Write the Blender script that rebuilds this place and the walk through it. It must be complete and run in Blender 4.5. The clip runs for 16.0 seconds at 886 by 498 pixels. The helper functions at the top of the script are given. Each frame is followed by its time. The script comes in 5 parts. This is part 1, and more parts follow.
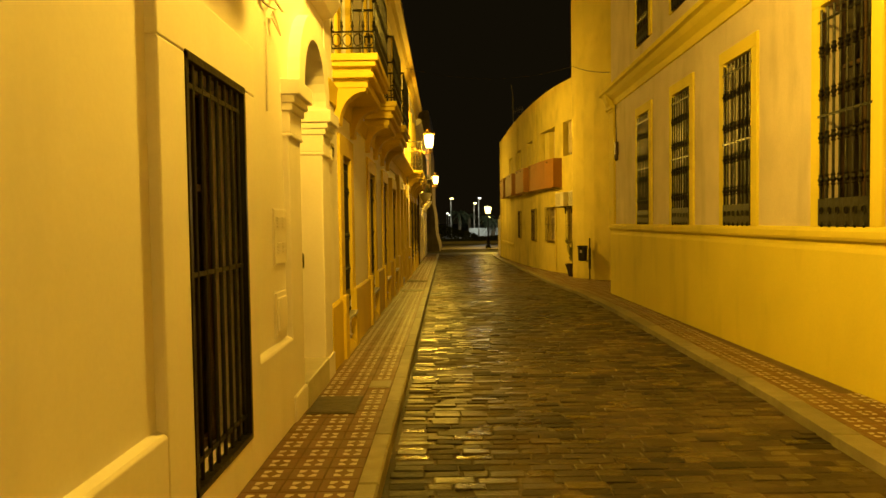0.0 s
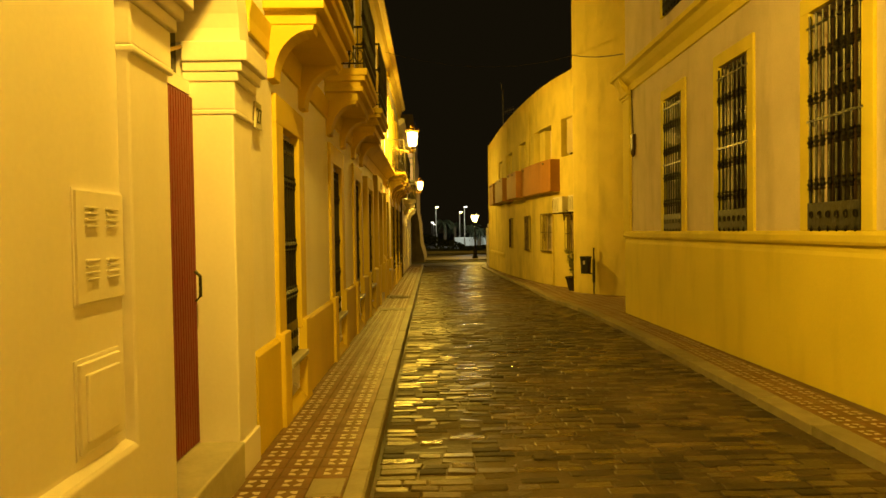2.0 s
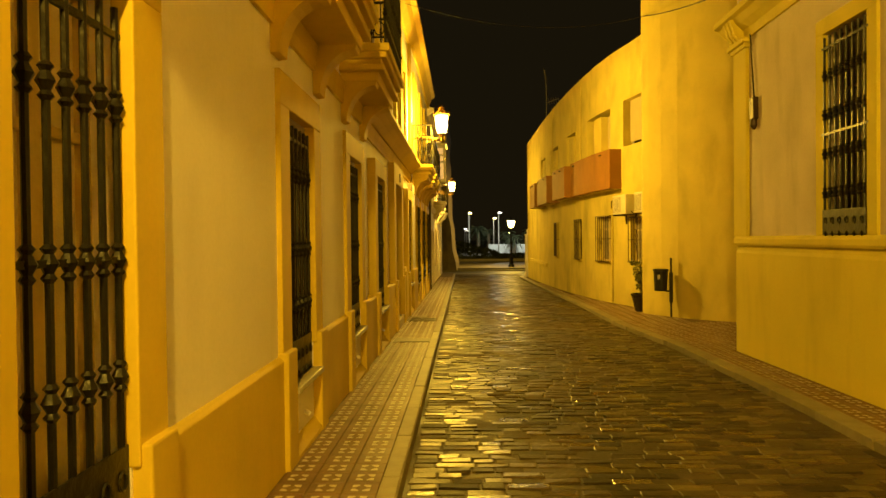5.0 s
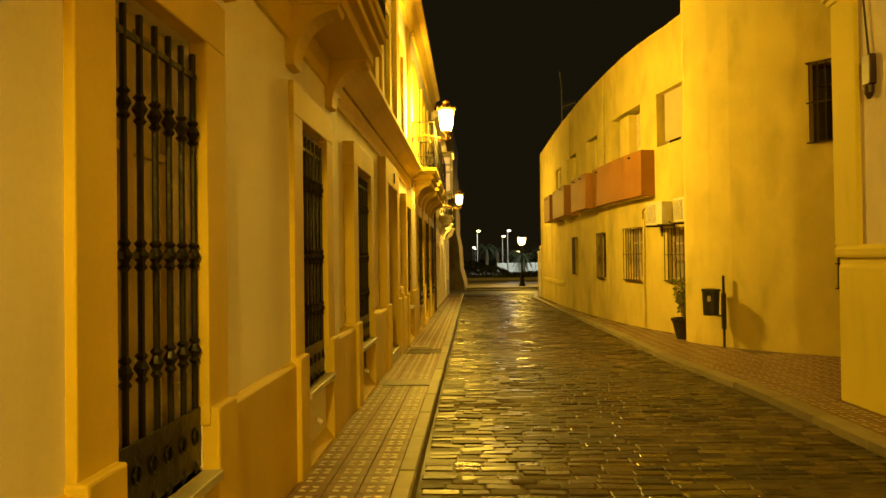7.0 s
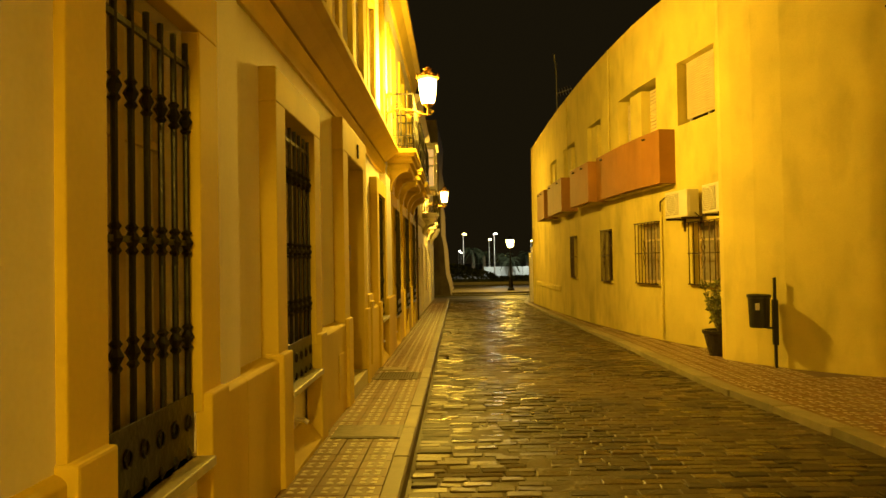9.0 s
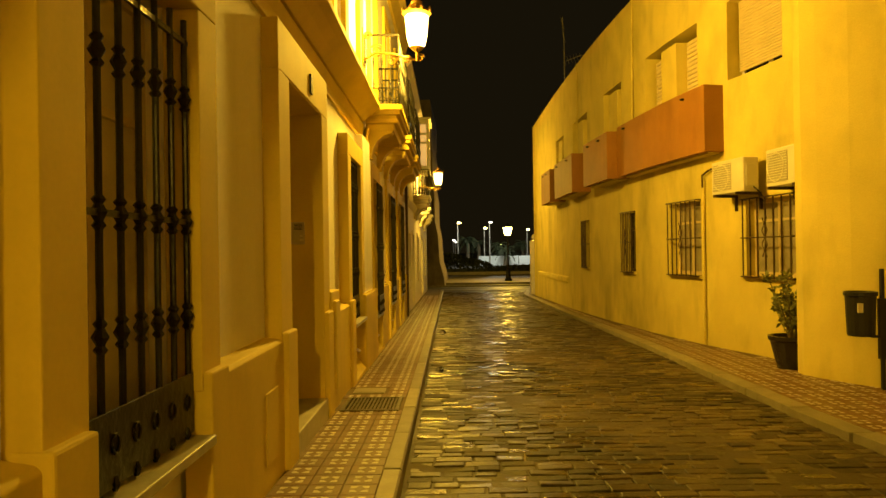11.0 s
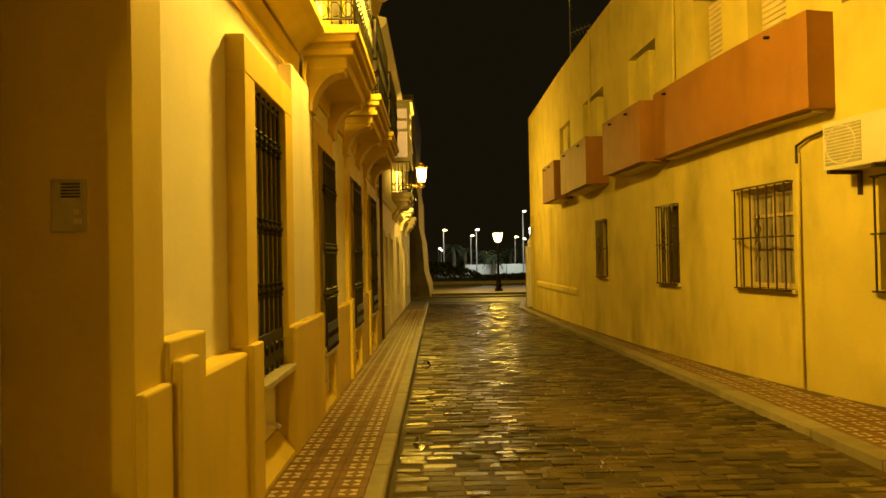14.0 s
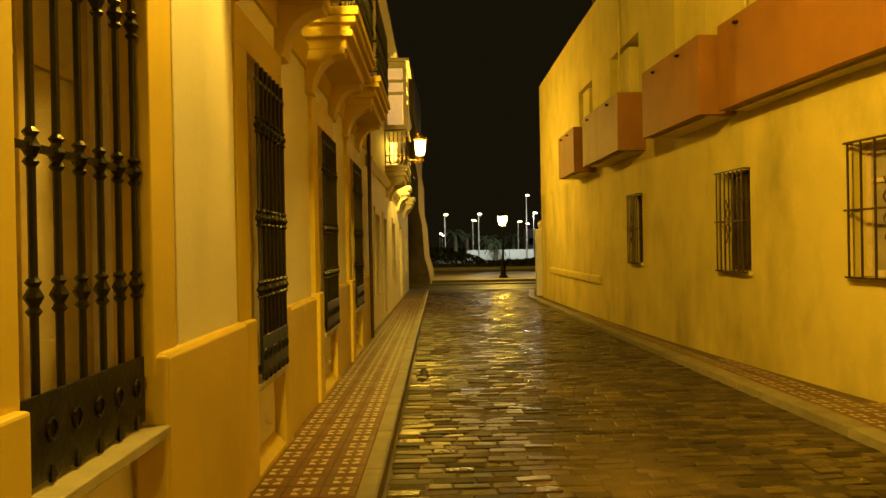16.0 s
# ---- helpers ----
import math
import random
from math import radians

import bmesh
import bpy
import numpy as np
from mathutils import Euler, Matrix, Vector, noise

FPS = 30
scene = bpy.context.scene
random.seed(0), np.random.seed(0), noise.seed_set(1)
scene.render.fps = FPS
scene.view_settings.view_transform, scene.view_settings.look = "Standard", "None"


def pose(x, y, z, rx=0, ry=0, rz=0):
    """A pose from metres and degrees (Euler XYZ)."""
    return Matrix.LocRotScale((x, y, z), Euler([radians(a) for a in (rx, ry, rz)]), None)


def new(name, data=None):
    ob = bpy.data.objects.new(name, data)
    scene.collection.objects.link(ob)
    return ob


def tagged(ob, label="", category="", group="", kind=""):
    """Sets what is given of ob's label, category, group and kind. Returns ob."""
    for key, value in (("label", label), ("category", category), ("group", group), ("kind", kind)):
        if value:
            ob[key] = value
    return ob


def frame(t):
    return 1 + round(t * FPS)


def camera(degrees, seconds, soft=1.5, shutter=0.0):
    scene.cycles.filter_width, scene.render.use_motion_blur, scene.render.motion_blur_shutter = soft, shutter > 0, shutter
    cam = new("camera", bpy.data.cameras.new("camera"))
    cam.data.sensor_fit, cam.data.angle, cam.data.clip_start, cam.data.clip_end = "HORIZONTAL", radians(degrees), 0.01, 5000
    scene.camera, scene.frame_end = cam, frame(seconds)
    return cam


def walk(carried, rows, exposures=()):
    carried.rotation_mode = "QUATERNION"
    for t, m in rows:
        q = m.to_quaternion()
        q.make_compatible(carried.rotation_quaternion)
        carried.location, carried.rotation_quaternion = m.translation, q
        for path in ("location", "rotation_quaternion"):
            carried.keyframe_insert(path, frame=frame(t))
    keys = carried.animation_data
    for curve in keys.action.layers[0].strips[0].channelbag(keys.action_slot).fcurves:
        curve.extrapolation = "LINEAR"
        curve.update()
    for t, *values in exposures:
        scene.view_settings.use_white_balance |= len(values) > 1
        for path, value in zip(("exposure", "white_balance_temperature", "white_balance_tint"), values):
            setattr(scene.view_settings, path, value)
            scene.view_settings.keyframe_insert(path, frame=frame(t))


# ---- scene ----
cam = camera(65.1, 16.0)
METRES, EYE, TILT, LEAN, TURN = 20.5, 1.5, 0.0, 0.0, 0.1
ROWS = [
    (0.0, 0.0, 0.0, 0.0, -0.03, -2.21, 0.83),
    (0.5, -0.0002, 0.0322, -0.0005, 0.76, -1.65, -0.2),
    (1.0, -0.0004, 0.0635, -0.0007, -0.63, -1.24, 1.0),
    (1.5, -0.0004, 0.0939, -0.0009, -0.69, -1.74, -0.26),
    (2.0, -0.0001, 0.1267, -0.0026, -1.27, -1.44, 0.82),
    (2.5, 0.0008, 0.1598, -0.0032, -0.82, -2.06, -0.42),
    (3.0, -0.0004, 0.1911, -0.0032, 0.06, -1.92, 0.93),
    (5.5, 0.0009, 0.3502, -0.0057, 1.69, -0.49, 0.66),
    (6.0, -0.0006, 0.3812, -0.0071, 1.75, 0.1, 0.97),
    (6.5, 0.0008, 0.4113, -0.0071, 1.64, 0.99, 0.97),
    (7.0, 0.0006, 0.4427, -0.0088, 2.11, 0.76, 0.77),
    (7.5, 0.0013, 0.473, -0.0088, 1.79, 1.36, 0.5),
    (8.0, -0.0002, 0.5074, -0.0112, 2.2, 1.4, 0.75),
    (8.5, 0.0003, 0.5393, -0.0117, 1.45, 0.91, 0.96),
    (9.0, -0.0003, 0.5711, -0.0128, 0.93, 1.11, 0.98),
    (9.5, -0.0004, 0.6038, -0.013, 0.74, 1.68, 0.97),
    (10.0, -0.0013, 0.6373, -0.0146, 0.61, 1.07, 0.89),
    (12.5, -0.0016, 0.7862, -0.0154, 0.07, -0.0, 0.78),
    (13.0, 0.0002, 0.8159, -0.0159, -0.55, 0.1, 0.39),
    (13.5, -0.0011, 0.8453, -0.0164, -1.1, 0.79, 1.5),
    (14.0, -0.001, 0.8753, -0.0172, -0.75, 0.94, 1.09),
    (14.5, -0.0019, 0.906, -0.0179, -0.44, 0.79, 1.06),
    (15.0, -0.0003, 0.9367, -0.0188, -0.36, 0.15, 0.88),
    (15.5, -0.0013, 0.968, -0.0198, -0.15, -0.46, 1.24),
    (16.0, 0.0003, 0.9991, -0.0202, -0.65, -0.23, 1.07),
]
walk(cam, [(t, pose(0, 0, EYE, TILT, LEAN, TURN) @ pose(METRES * x, METRES * y, METRES * z, 90 + pitch, roll, yaw)) for t, x, y, z, yaw, pitch, roll in ROWS],
     exposures=[(0.0, -0.14), (2.5, 0.14), (5.5, 0.5), (9.0, 0.52), (12.5, 0.27), (16.0, 0.4)])

# ---- world and light ----
LAMP_COLOR = (1.0, 0.585, 0.045)
LAMP_POWER = 900.0
world = bpy.data.worlds.new("night")
scene.world = world
world.use_nodes = True
world.node_tree.nodes["Background"].inputs[0].default_value = (0.0062, 0.0044, 0.0017, 1)
world.node_tree.nodes["Background"].inputs[1].default_value = 1.0


def point_lamp(x, y, z, power, color=LAMP_COLOR, size=0.09):
    d = bpy.data.lights.new("lamp_light", "POINT")
    d.energy, d.color, d.shadow_soft_size = power, color, size
    o = new("lamp_light", d)
    o.location = (x, y, z)
    return o


WALL_LAMPS = [(-0.47, -12.0, 4.9, -1), (-0.20, 4.8, 4.75, -1), (-0.47, 24.05, 4.30, -1), (-0.45, 41.0, 4.0, -1)]
for lx, ly, lz, _ in WALL_LAMPS:
    point_lamp(lx, ly, lz, LAMP_POWER * (1.35 if ly == 4.8 else 0.6 if ly > 40 else 0.75 if ly < 0 else 1.2), size=0.13)
POST = (3.95, 62.0, -0.92)
point_lamp(POST[0], POST[1], POST[2] + 3.45, LAMP_POWER)


# ---- materials ----
def material(name, color, rough=0.7, metal=0.0, var=0.12, scale=3.0, fine=40.0, bump=0.15, stain=0.0, rnd=0.0, rough_var=0.0, emit=0.0, island=False, stain_z=0.35, dirt=None, damp=None):
    m = bpy.data.materials.new(name)
    m.use_nodes = True
    nt = m.node_tree
    b = nt.nodes["Principled BSDF"]
    N, K = nt.nodes.new, nt.links.new
    b.inputs["Metallic"].default_value = metal
    tc = N("ShaderNodeTexCoord")
    geo = N("ShaderNodeNewGeometry")
    n1 = N("ShaderNodeTexNoise")
    n1.inputs["Scale"].default_value, n1.inputs["Detail"].default_value = scale, 6
    n2 = N("ShaderNodeTexNoise")
    n2.inputs["Scale"].default_value, n2.inputs["Detail"].default_value = fine, 4
    K(geo.outputs["Position"], n1.inputs["Vector"])
    K(geo.outputs["Position"], n2.inputs["Vector"])
    mix = N("ShaderNodeMath")
    mix.operation = "MULTIPLY_ADD"
    mix.inputs[1].default_value = 0.35
    K(n2.outputs["Fac"], mix.inputs[0])
    K(n1.outputs["Fac"], mix.inputs[2])
    ramp = N("ShaderNodeMapRange")
    ramp.inputs["From Min"].default_value, ramp.inputs["From Max"].default_value = 0.4, 0.95
    ramp.inputs["To Min"].default_value, ramp.inputs["To Max"].default_value = 1 - var, 1 + var
    K(mix.outputs[0], ramp.inputs["Value"])
    fac = ramp.outputs[0]
    if rnd:
        src = geo.outputs["Random Per Island"] if island else N("ShaderNodeObjectInfo").outputs["Random"]
        rr = N("ShaderNodeMapRange")
        rr.inputs["To Min"].default_value, rr.inputs["To Max"].default_value = 1 - rnd, 1 + rnd
        K(src, rr.inputs["Value"])
        mm = N("ShaderNodeMath")
        mm.operation = "MULTIPLY"
        K(fac, mm.inputs[0]), K(rr.outputs[0], mm.inputs[1])
        fac = mm.outputs[0]
    if stain:
        st = N("ShaderNodeMapping")
        st.inputs["Scale"].default_value = (1.4, 1.4, stain_z)
        K(geo.outputs["Position"], st.inputs["Vector"])
        n3 = N("ShaderNodeTexNoise")
        n3.inputs["Scale"].default_value, n3.inputs["Detail"].default_value = 1.6, 8
        K(st.outputs[0], n3.inputs["Vector"])
        sr = N("ShaderNodeMapRange")
        sr.inputs["From Min"].default_value, sr.inputs["From Max"].default_value = 0.52, 0.72
        sr.inputs["To Min"].default_value, sr.inputs["To Max"].default_value = 1.0, 1 - stain
        K(n3.outputs["Fac"], sr.inputs["Value"])
        ms = N("ShaderNodeMath")
        ms.operation = "MULTIPLY"
        K(fac, ms.inputs[0]), K(sr.outputs[0], ms.inputs[1])
        fac = ms.outputs[0]
    if damp:  # rain streaks that run down from a ledge at height damp[0]
        sp = N("ShaderNodeSeparateXYZ")
        K(geo.outputs["Position"], sp.inputs[0])
        mz = N("ShaderNodeMapRange")
        mz.inputs["From Min"].default_value, mz.inputs["From Max"].default_value = damp[0], damp[0] + 0.08
        mz.inputs["To Min"].default_value, mz.inputs["To Max"].default_value = damp[1], 0.0
        K(sp.outputs["Z"], mz.inputs["Value"])
        mp = N("ShaderNodeMapping")
        mp.inputs["Location"].default_value = (3.1, 0.6, 1.7)
        mp.inputs["Scale"].default_value = (0.8, 0.8, 0.32)
        K(geo.outputs["Position"], mp.inputs["Vector"])
        n7 = N("ShaderNodeTexNoise")
        n7.inputs["Scale"].default_value, n7.inputs["Detail"].default_value, n7.inputs["Roughness"].default_value = 0.8, 9, 0.6
        K(mp.outputs[0], n7.inputs["Vector"])
        wr = N("ShaderNodeMapRange")
        wr.inputs["From Min"].default_value, wr.inputs["From Max"].default_value = 0.50, 0.68
        K(n7.outputs["Fac"], wr.inputs["Value"])
        wm = N("ShaderNodeMath")
        wm.operation = "MULTIPLY"
        K(wr.outputs[0], wm.inputs[0]), K(mz.outputs[0], wm.inputs[1])
        wi = N("ShaderNodeMath")
        wi.operation = "SUBTRACT"
        wi.inputs[0].default_value = 1.0
        K(wm.outputs[0], wi.inputs[1])
        wf = N("ShaderNodeMath")
        wf.operation = "MULTIPLY"
        K(fac, wf.inputs[0]), K(wi.outputs[0], wf.inputs[1])
        fac = wf.outputs[0]
    vm = N("ShaderNodeVectorMath")
    vm.operation = "SCALE"
    vm.inputs[0].default_value = color
    K(fac, vm.inputs["Scale"])
    base = vm.outputs[0]
    cover = None
    if dirt:
        n6 = N("ShaderNodeTexNoise")
        n6.inputs["Scale"].default_value, n6.inputs["Detail"].default_value, n6.inputs["Roughness"].default_value = 0.55, 9, 0.68
        K(geo.outputs["Position"], n6.inputs["Vector"])
        dr = N("ShaderNodeMapRange")
        dr.inputs["From Min"].default_value, dr.inputs["From Max"].default_value = 0.50, 0.66
        dr.inputs["To Max"].default_value = 0.75
        K(n6.outputs["Fac"], dr.inputs["Value"])
        cover = dr.outputs[0]
        dm = N("ShaderNodeMix")
        dm.data_type = "RGBA"
        K(cover, dm.inputs["Factor"])
        K(base, dm.inputs["A"])
        dm.inputs["B"].default_value = (*dirt, 1)
        dv = N("ShaderNodeVectorMath")
        dv.operation = "SCALE"
        K(dm.outputs["Result"], dv.inputs[0])
        K(ramp.outputs[0], dv.inputs["Scale"])
        base = dv.outputs[0]
    K(base, b.inputs["Base Color"])
    b.inputs["Roughness"].default_value = rough
    if rough_var and rnd:
        rv = N("ShaderNodeMapRange")
        rv.inputs["From Min"].default_value, rv.inputs["From Max"].default_value = 1 - rnd, 1 + rnd
        rv.inputs["To Min"].default_value, rv.inputs["To Max"].default_value = rough + rough_var, rough - rough_var
        K(rr.outputs[0], rv.inputs["Value"])
        K(rv.outputs[0], b.inputs["Roughness"])
    elif rough_var:
        rv = N("ShaderNodeMapRange")
        rv.inputs["From Min"].default_value, rv.inputs["From Max"].default_value = 0.35, 0.65
        rv.inputs["To Min"].default_value, rv.inputs["To Max"].default_value = max(0.05, rough - rough_var), rough + rough_var
        n4 = N("ShaderNodeTexNoise")
        n4.inputs["Scale"].default_value, n4.inputs["Detail"].default_value = scale * 0.6, 4
        K(geo.outputs["Position"], n4.inputs["Vector"])
        K(n4.outputs["Fac"], rv.inputs["Value"])
        K(rv.outputs[0], b.inputs["Roughness"])
    if cover and b.inputs["Roughness"].is_linked:
        old = b.inputs["Roughness"].links[0].from_socket
        ra = N("ShaderNodeMath")
        ra.operation = "MULTIPLY_ADD"
        ra.inputs[1].default_value = 0.35
        K(cover, ra.inputs[0]), K(old, ra.inputs[2])
        K(ra.outputs[0], b.inputs["Roughness"])
    if bump:
        bp = N("ShaderNodeBump")
        bp.inputs["Strength"].default_value, bp.inputs["Distance"].default_value = bump, 0.02
        K(mix.outputs[0], bp.inputs["Height"])
        K(bp.outputs[0], b.inputs["Normal"])
    if emit:
        b.inputs["Emission Color"].default_value = (*color, 1)
        b.inputs["Emission Strength"].default_value = emit
    return m


M_WHITE = material("white_plaster", (0.77, 0.72, 0.74), 0.75, var=0.06, scale=1.2, bump=0.08, stain=0.08)
M_CREAM = material("cream_plaster", (0.80, 0.76, 0.82), 0.8, var=0.08, scale=1.0, bump=0.10, stain=0.10)
M_YELLOW = material("yellow_paint", (0.62, 0.46, 0.035), 0.7, var=0.09, scale=1.6, bump=0.10, stain=0.12)
M_OCHRE = material("ochre_paint", (0.64, 0.49, 0.07), 0.75, var=0.09, scale=1.6, bump=0.10, stain=0.12)
M_PINK = material("weathered_pale_plaster", (0.70, 0.61, 0.58), 0.85, var=0.14, scale=1.4, bump=0.2, stain=0.24)
M_SUN = material("yellow_plinth_plaster", (0.74, 0.62, 0.07), 0.8, var=0.07, scale=1.0, bump=0.15, stain=0.12)
M_LEMON = material("pale_yellow_rough_render", (0.60, 0.50, 0.12), 0.9, var=0.12, scale=1.3, fine=55, bump=0.4, stain=0.2, stain_z=0.6)
M_DAMP = material("damp_streaked_yellow_render", (0.60, 0.50, 0.12), 0.9, var=0.14, scale=1.3, fine=55, bump=0.4, stain=0.2, stain_z=0.6, damp=(2.70, 0.36))
M_PLATE = material("brushed_intercom_plate", (0.46, 0.42, 0.33), 0.4, var=0.1, scale=20)
M_ORANGE = material("burnt_orange_paint", (0.27, 0.115, 0.015), 0.65, var=0.14, scale=2, bump=0.25, stain=0.25)
M_IRON = material("black_iron", (0.012, 0.011, 0.010), 0.35, metal=0.3, var=0.3, scale=12, bump=0.3)
M_BROWNIRON = material("brown_painted_steel", (0.05, 0.026, 0.016), 0.45, metal=0.2, var=0.2, scale=10)
M_GOLD = material("gilded_iron", (0.30, 0.2, 0.05), 0.4, metal=0.7, var=0.25, scale=15)
M_WOOD = material("dark_wood", (0.055, 0.030, 0.016), 0.5, var=0.3, scale=8, bump=0.2)
M_FRAME = material("white_window_frame", (0.6, 0.57, 0.5), 0.5, var=0.08)
M_RED = material("red_door_paint", (0.15, 0.004, 0.006), 0.45, var=0.12, scale=4)
M_GLASS = material("dark_window_glass", (0.018, 0.016, 0.013), 0.06, var=0.2, scale=0.9, bump=0.04)
M_CURTAIN = material("pale_curtain", (0.26, 0.22, 0.16), 0.9, var=0.25, scale=5, bump=0.3)
M_BLIND = material("cream_roller_blind", (0.62, 0.52, 0.33), 0.6, var=0.08)
M_SHUTTER = material("beige_wooden_shutter", (0.52, 0.41, 0.22), 0.6, var=0.15, scale=5, bump=0.2)
M_MARBLE = material("worn_marble_sill", (0.42, 0.39, 0.33), 0.4, var=0.2, scale=6)
M_SETT = material("wet_granite_sett", (0.064, 0.047, 0.023), 0.44, var=0.40, scale=1.3, fine=38, bump=0.6, rnd=0.6, rough_var=0.22, dirt=(0.13, 0.092, 0.043))
M_SETTS = material("wet_granite_setts", (0.064, 0.047, 0.023), 0.44, var=0.40, scale=1.3, fine=38, bump=0.6, rnd=0.6, rough_var=0.22, dirt=(0.13, 0.092, 0.043), island=True)
M_JOINT = material("sandy_joint_dirt", (0.062, 0.043, 0.021), 0.62, var=0.45, scale=1.3, bump=0.6, rough_var=0.1, dirt=(0.095, 0.067, 0.032))
M_KERB = material("granite_kerb", (0.25, 0.22, 0.16), 0.55, var=0.25, scale=6, fine=80, bump=0.4, rnd=0.18)
M_TILE = material("red_pavement_tile", (0.15, 0.075, 0.042), 0.5, var=0.25, scale=5, fine=60, bump=0.3, rough_var=0.1)
M_TILEW = material("white_tile_inlay", (0.58, 0.53, 0.43), 0.45, var=0.22, scale=9, bump=0.3)
M_DIRT = material("grout_mortar", (0.13, 0.09, 0.06), 0.85, var=0.3, scale=6)
M_ASPHALT = material("wet_asphalt", (0.05, 0.046, 0.036), 0.62, var=0.25, scale=2, fine=90, bump=0.4, rough_var=0.12)
M_PAVE = material("pale_paving", (0.24, 0.21, 0.16), 0.6, var=0.2, scale=2, bump=0.3)
M_HEDGE = material("hedge_leaf", (0.024, 0.034, 0.012), 0.7, var=0.4, scale=6, rnd=0.4, island=True)
M_LEAF = material("plant_leaf", (0.16, 0.17, 0.05), 0.5, var=0.3, scale=9, rnd=0.4, island=True)
M_STEM = material("plant_stem", (0.10, 0.075, 0.04), 0.8, var=0.3, scale=9)
M_POT = material("dark_glazed_pot", (0.022, 0.017, 0.016), 0.25, var=0.2, scale=6)
M_BIN = material("black_plastic_bin", (0.014, 0.014, 0.014), 0.42, var=0.2, scale=6)
M_AC = material("white_ac_casing", (0.62, 0.58, 0.48), 0.5, var=0.07, scale=4)
M_ACG = material("ac_grille_grey", (0.34, 0.31, 0.25), 0.6, var=0.15, scale=12)
M_STEEL = material("galvanised_steel", (0.42, 0.40, 0.36), 0.45, metal=0.6, var=0.15, scale=8)
M_RUST = material("cast_iron_cover", (0.07, 0.055, 0.04), 0.5, metal=0.5, var=0.3, scale=12, bump=0.5)
M_GREYPAINT = material("grey_metal_plate", (0.26, 0.23, 0.18), 0.5, var=0.12, scale=5)
M_STONE = material("rough_tower_stone", (0.20, 0.16, 0.11), 0.9, var=0.3, scale=0.8, fine=6, bump=0.9, stain=0.3)
M_TERR = material("terracotta_tile", (0.32, 0.12, 0.06), 0.8, var=0.25, scale=6)
M_LAMP = material("lit_lamp_glass", (1.0, 0.72, 0.20), 0.4, var=0.0, bump=0, emit=14)
M_COLD = material("lit_white_lamp", (1.0, 0.93, 0.78), 0.4, var=0.0, bump=0, emit=4)
M_POOL = material("pale_blue_white_wall", (0.62, 0.68, 0.70), 0.7, var=0.06, scale=1)
M_LITROOM = material("lit_bay_curtain", (0.9, 0.62, 0.22), 0.8, var=0.2, scale=4, bump=0, emit=0.32)
M_CABLE = material("black_cable", (0.02, 0.018, 0.015), 0.6)
M_INK = material("black_sign_paint", (0.02, 0.02, 0.02), 0.5)
M_CERAMIC = material("white_glazed_sign", (0.66, 0.62, 0.5), 0.25, var=0.05)
M_PUDDLE = material("puddle_water", (0.02, 0.018, 0.012), 0.04, var=0.1, bump=0.03)

M_MESH = material("pale_window_screen", (0.56, 0.49, 0.36), 0.75, var=0.15, scale=3, fine=120, bump=0.5)
for m in (M_SETT, M_SETTS):
    m.node_tree.nodes["Principled BSDF"].inputs["Specular IOR Level"].default_value = 0.36


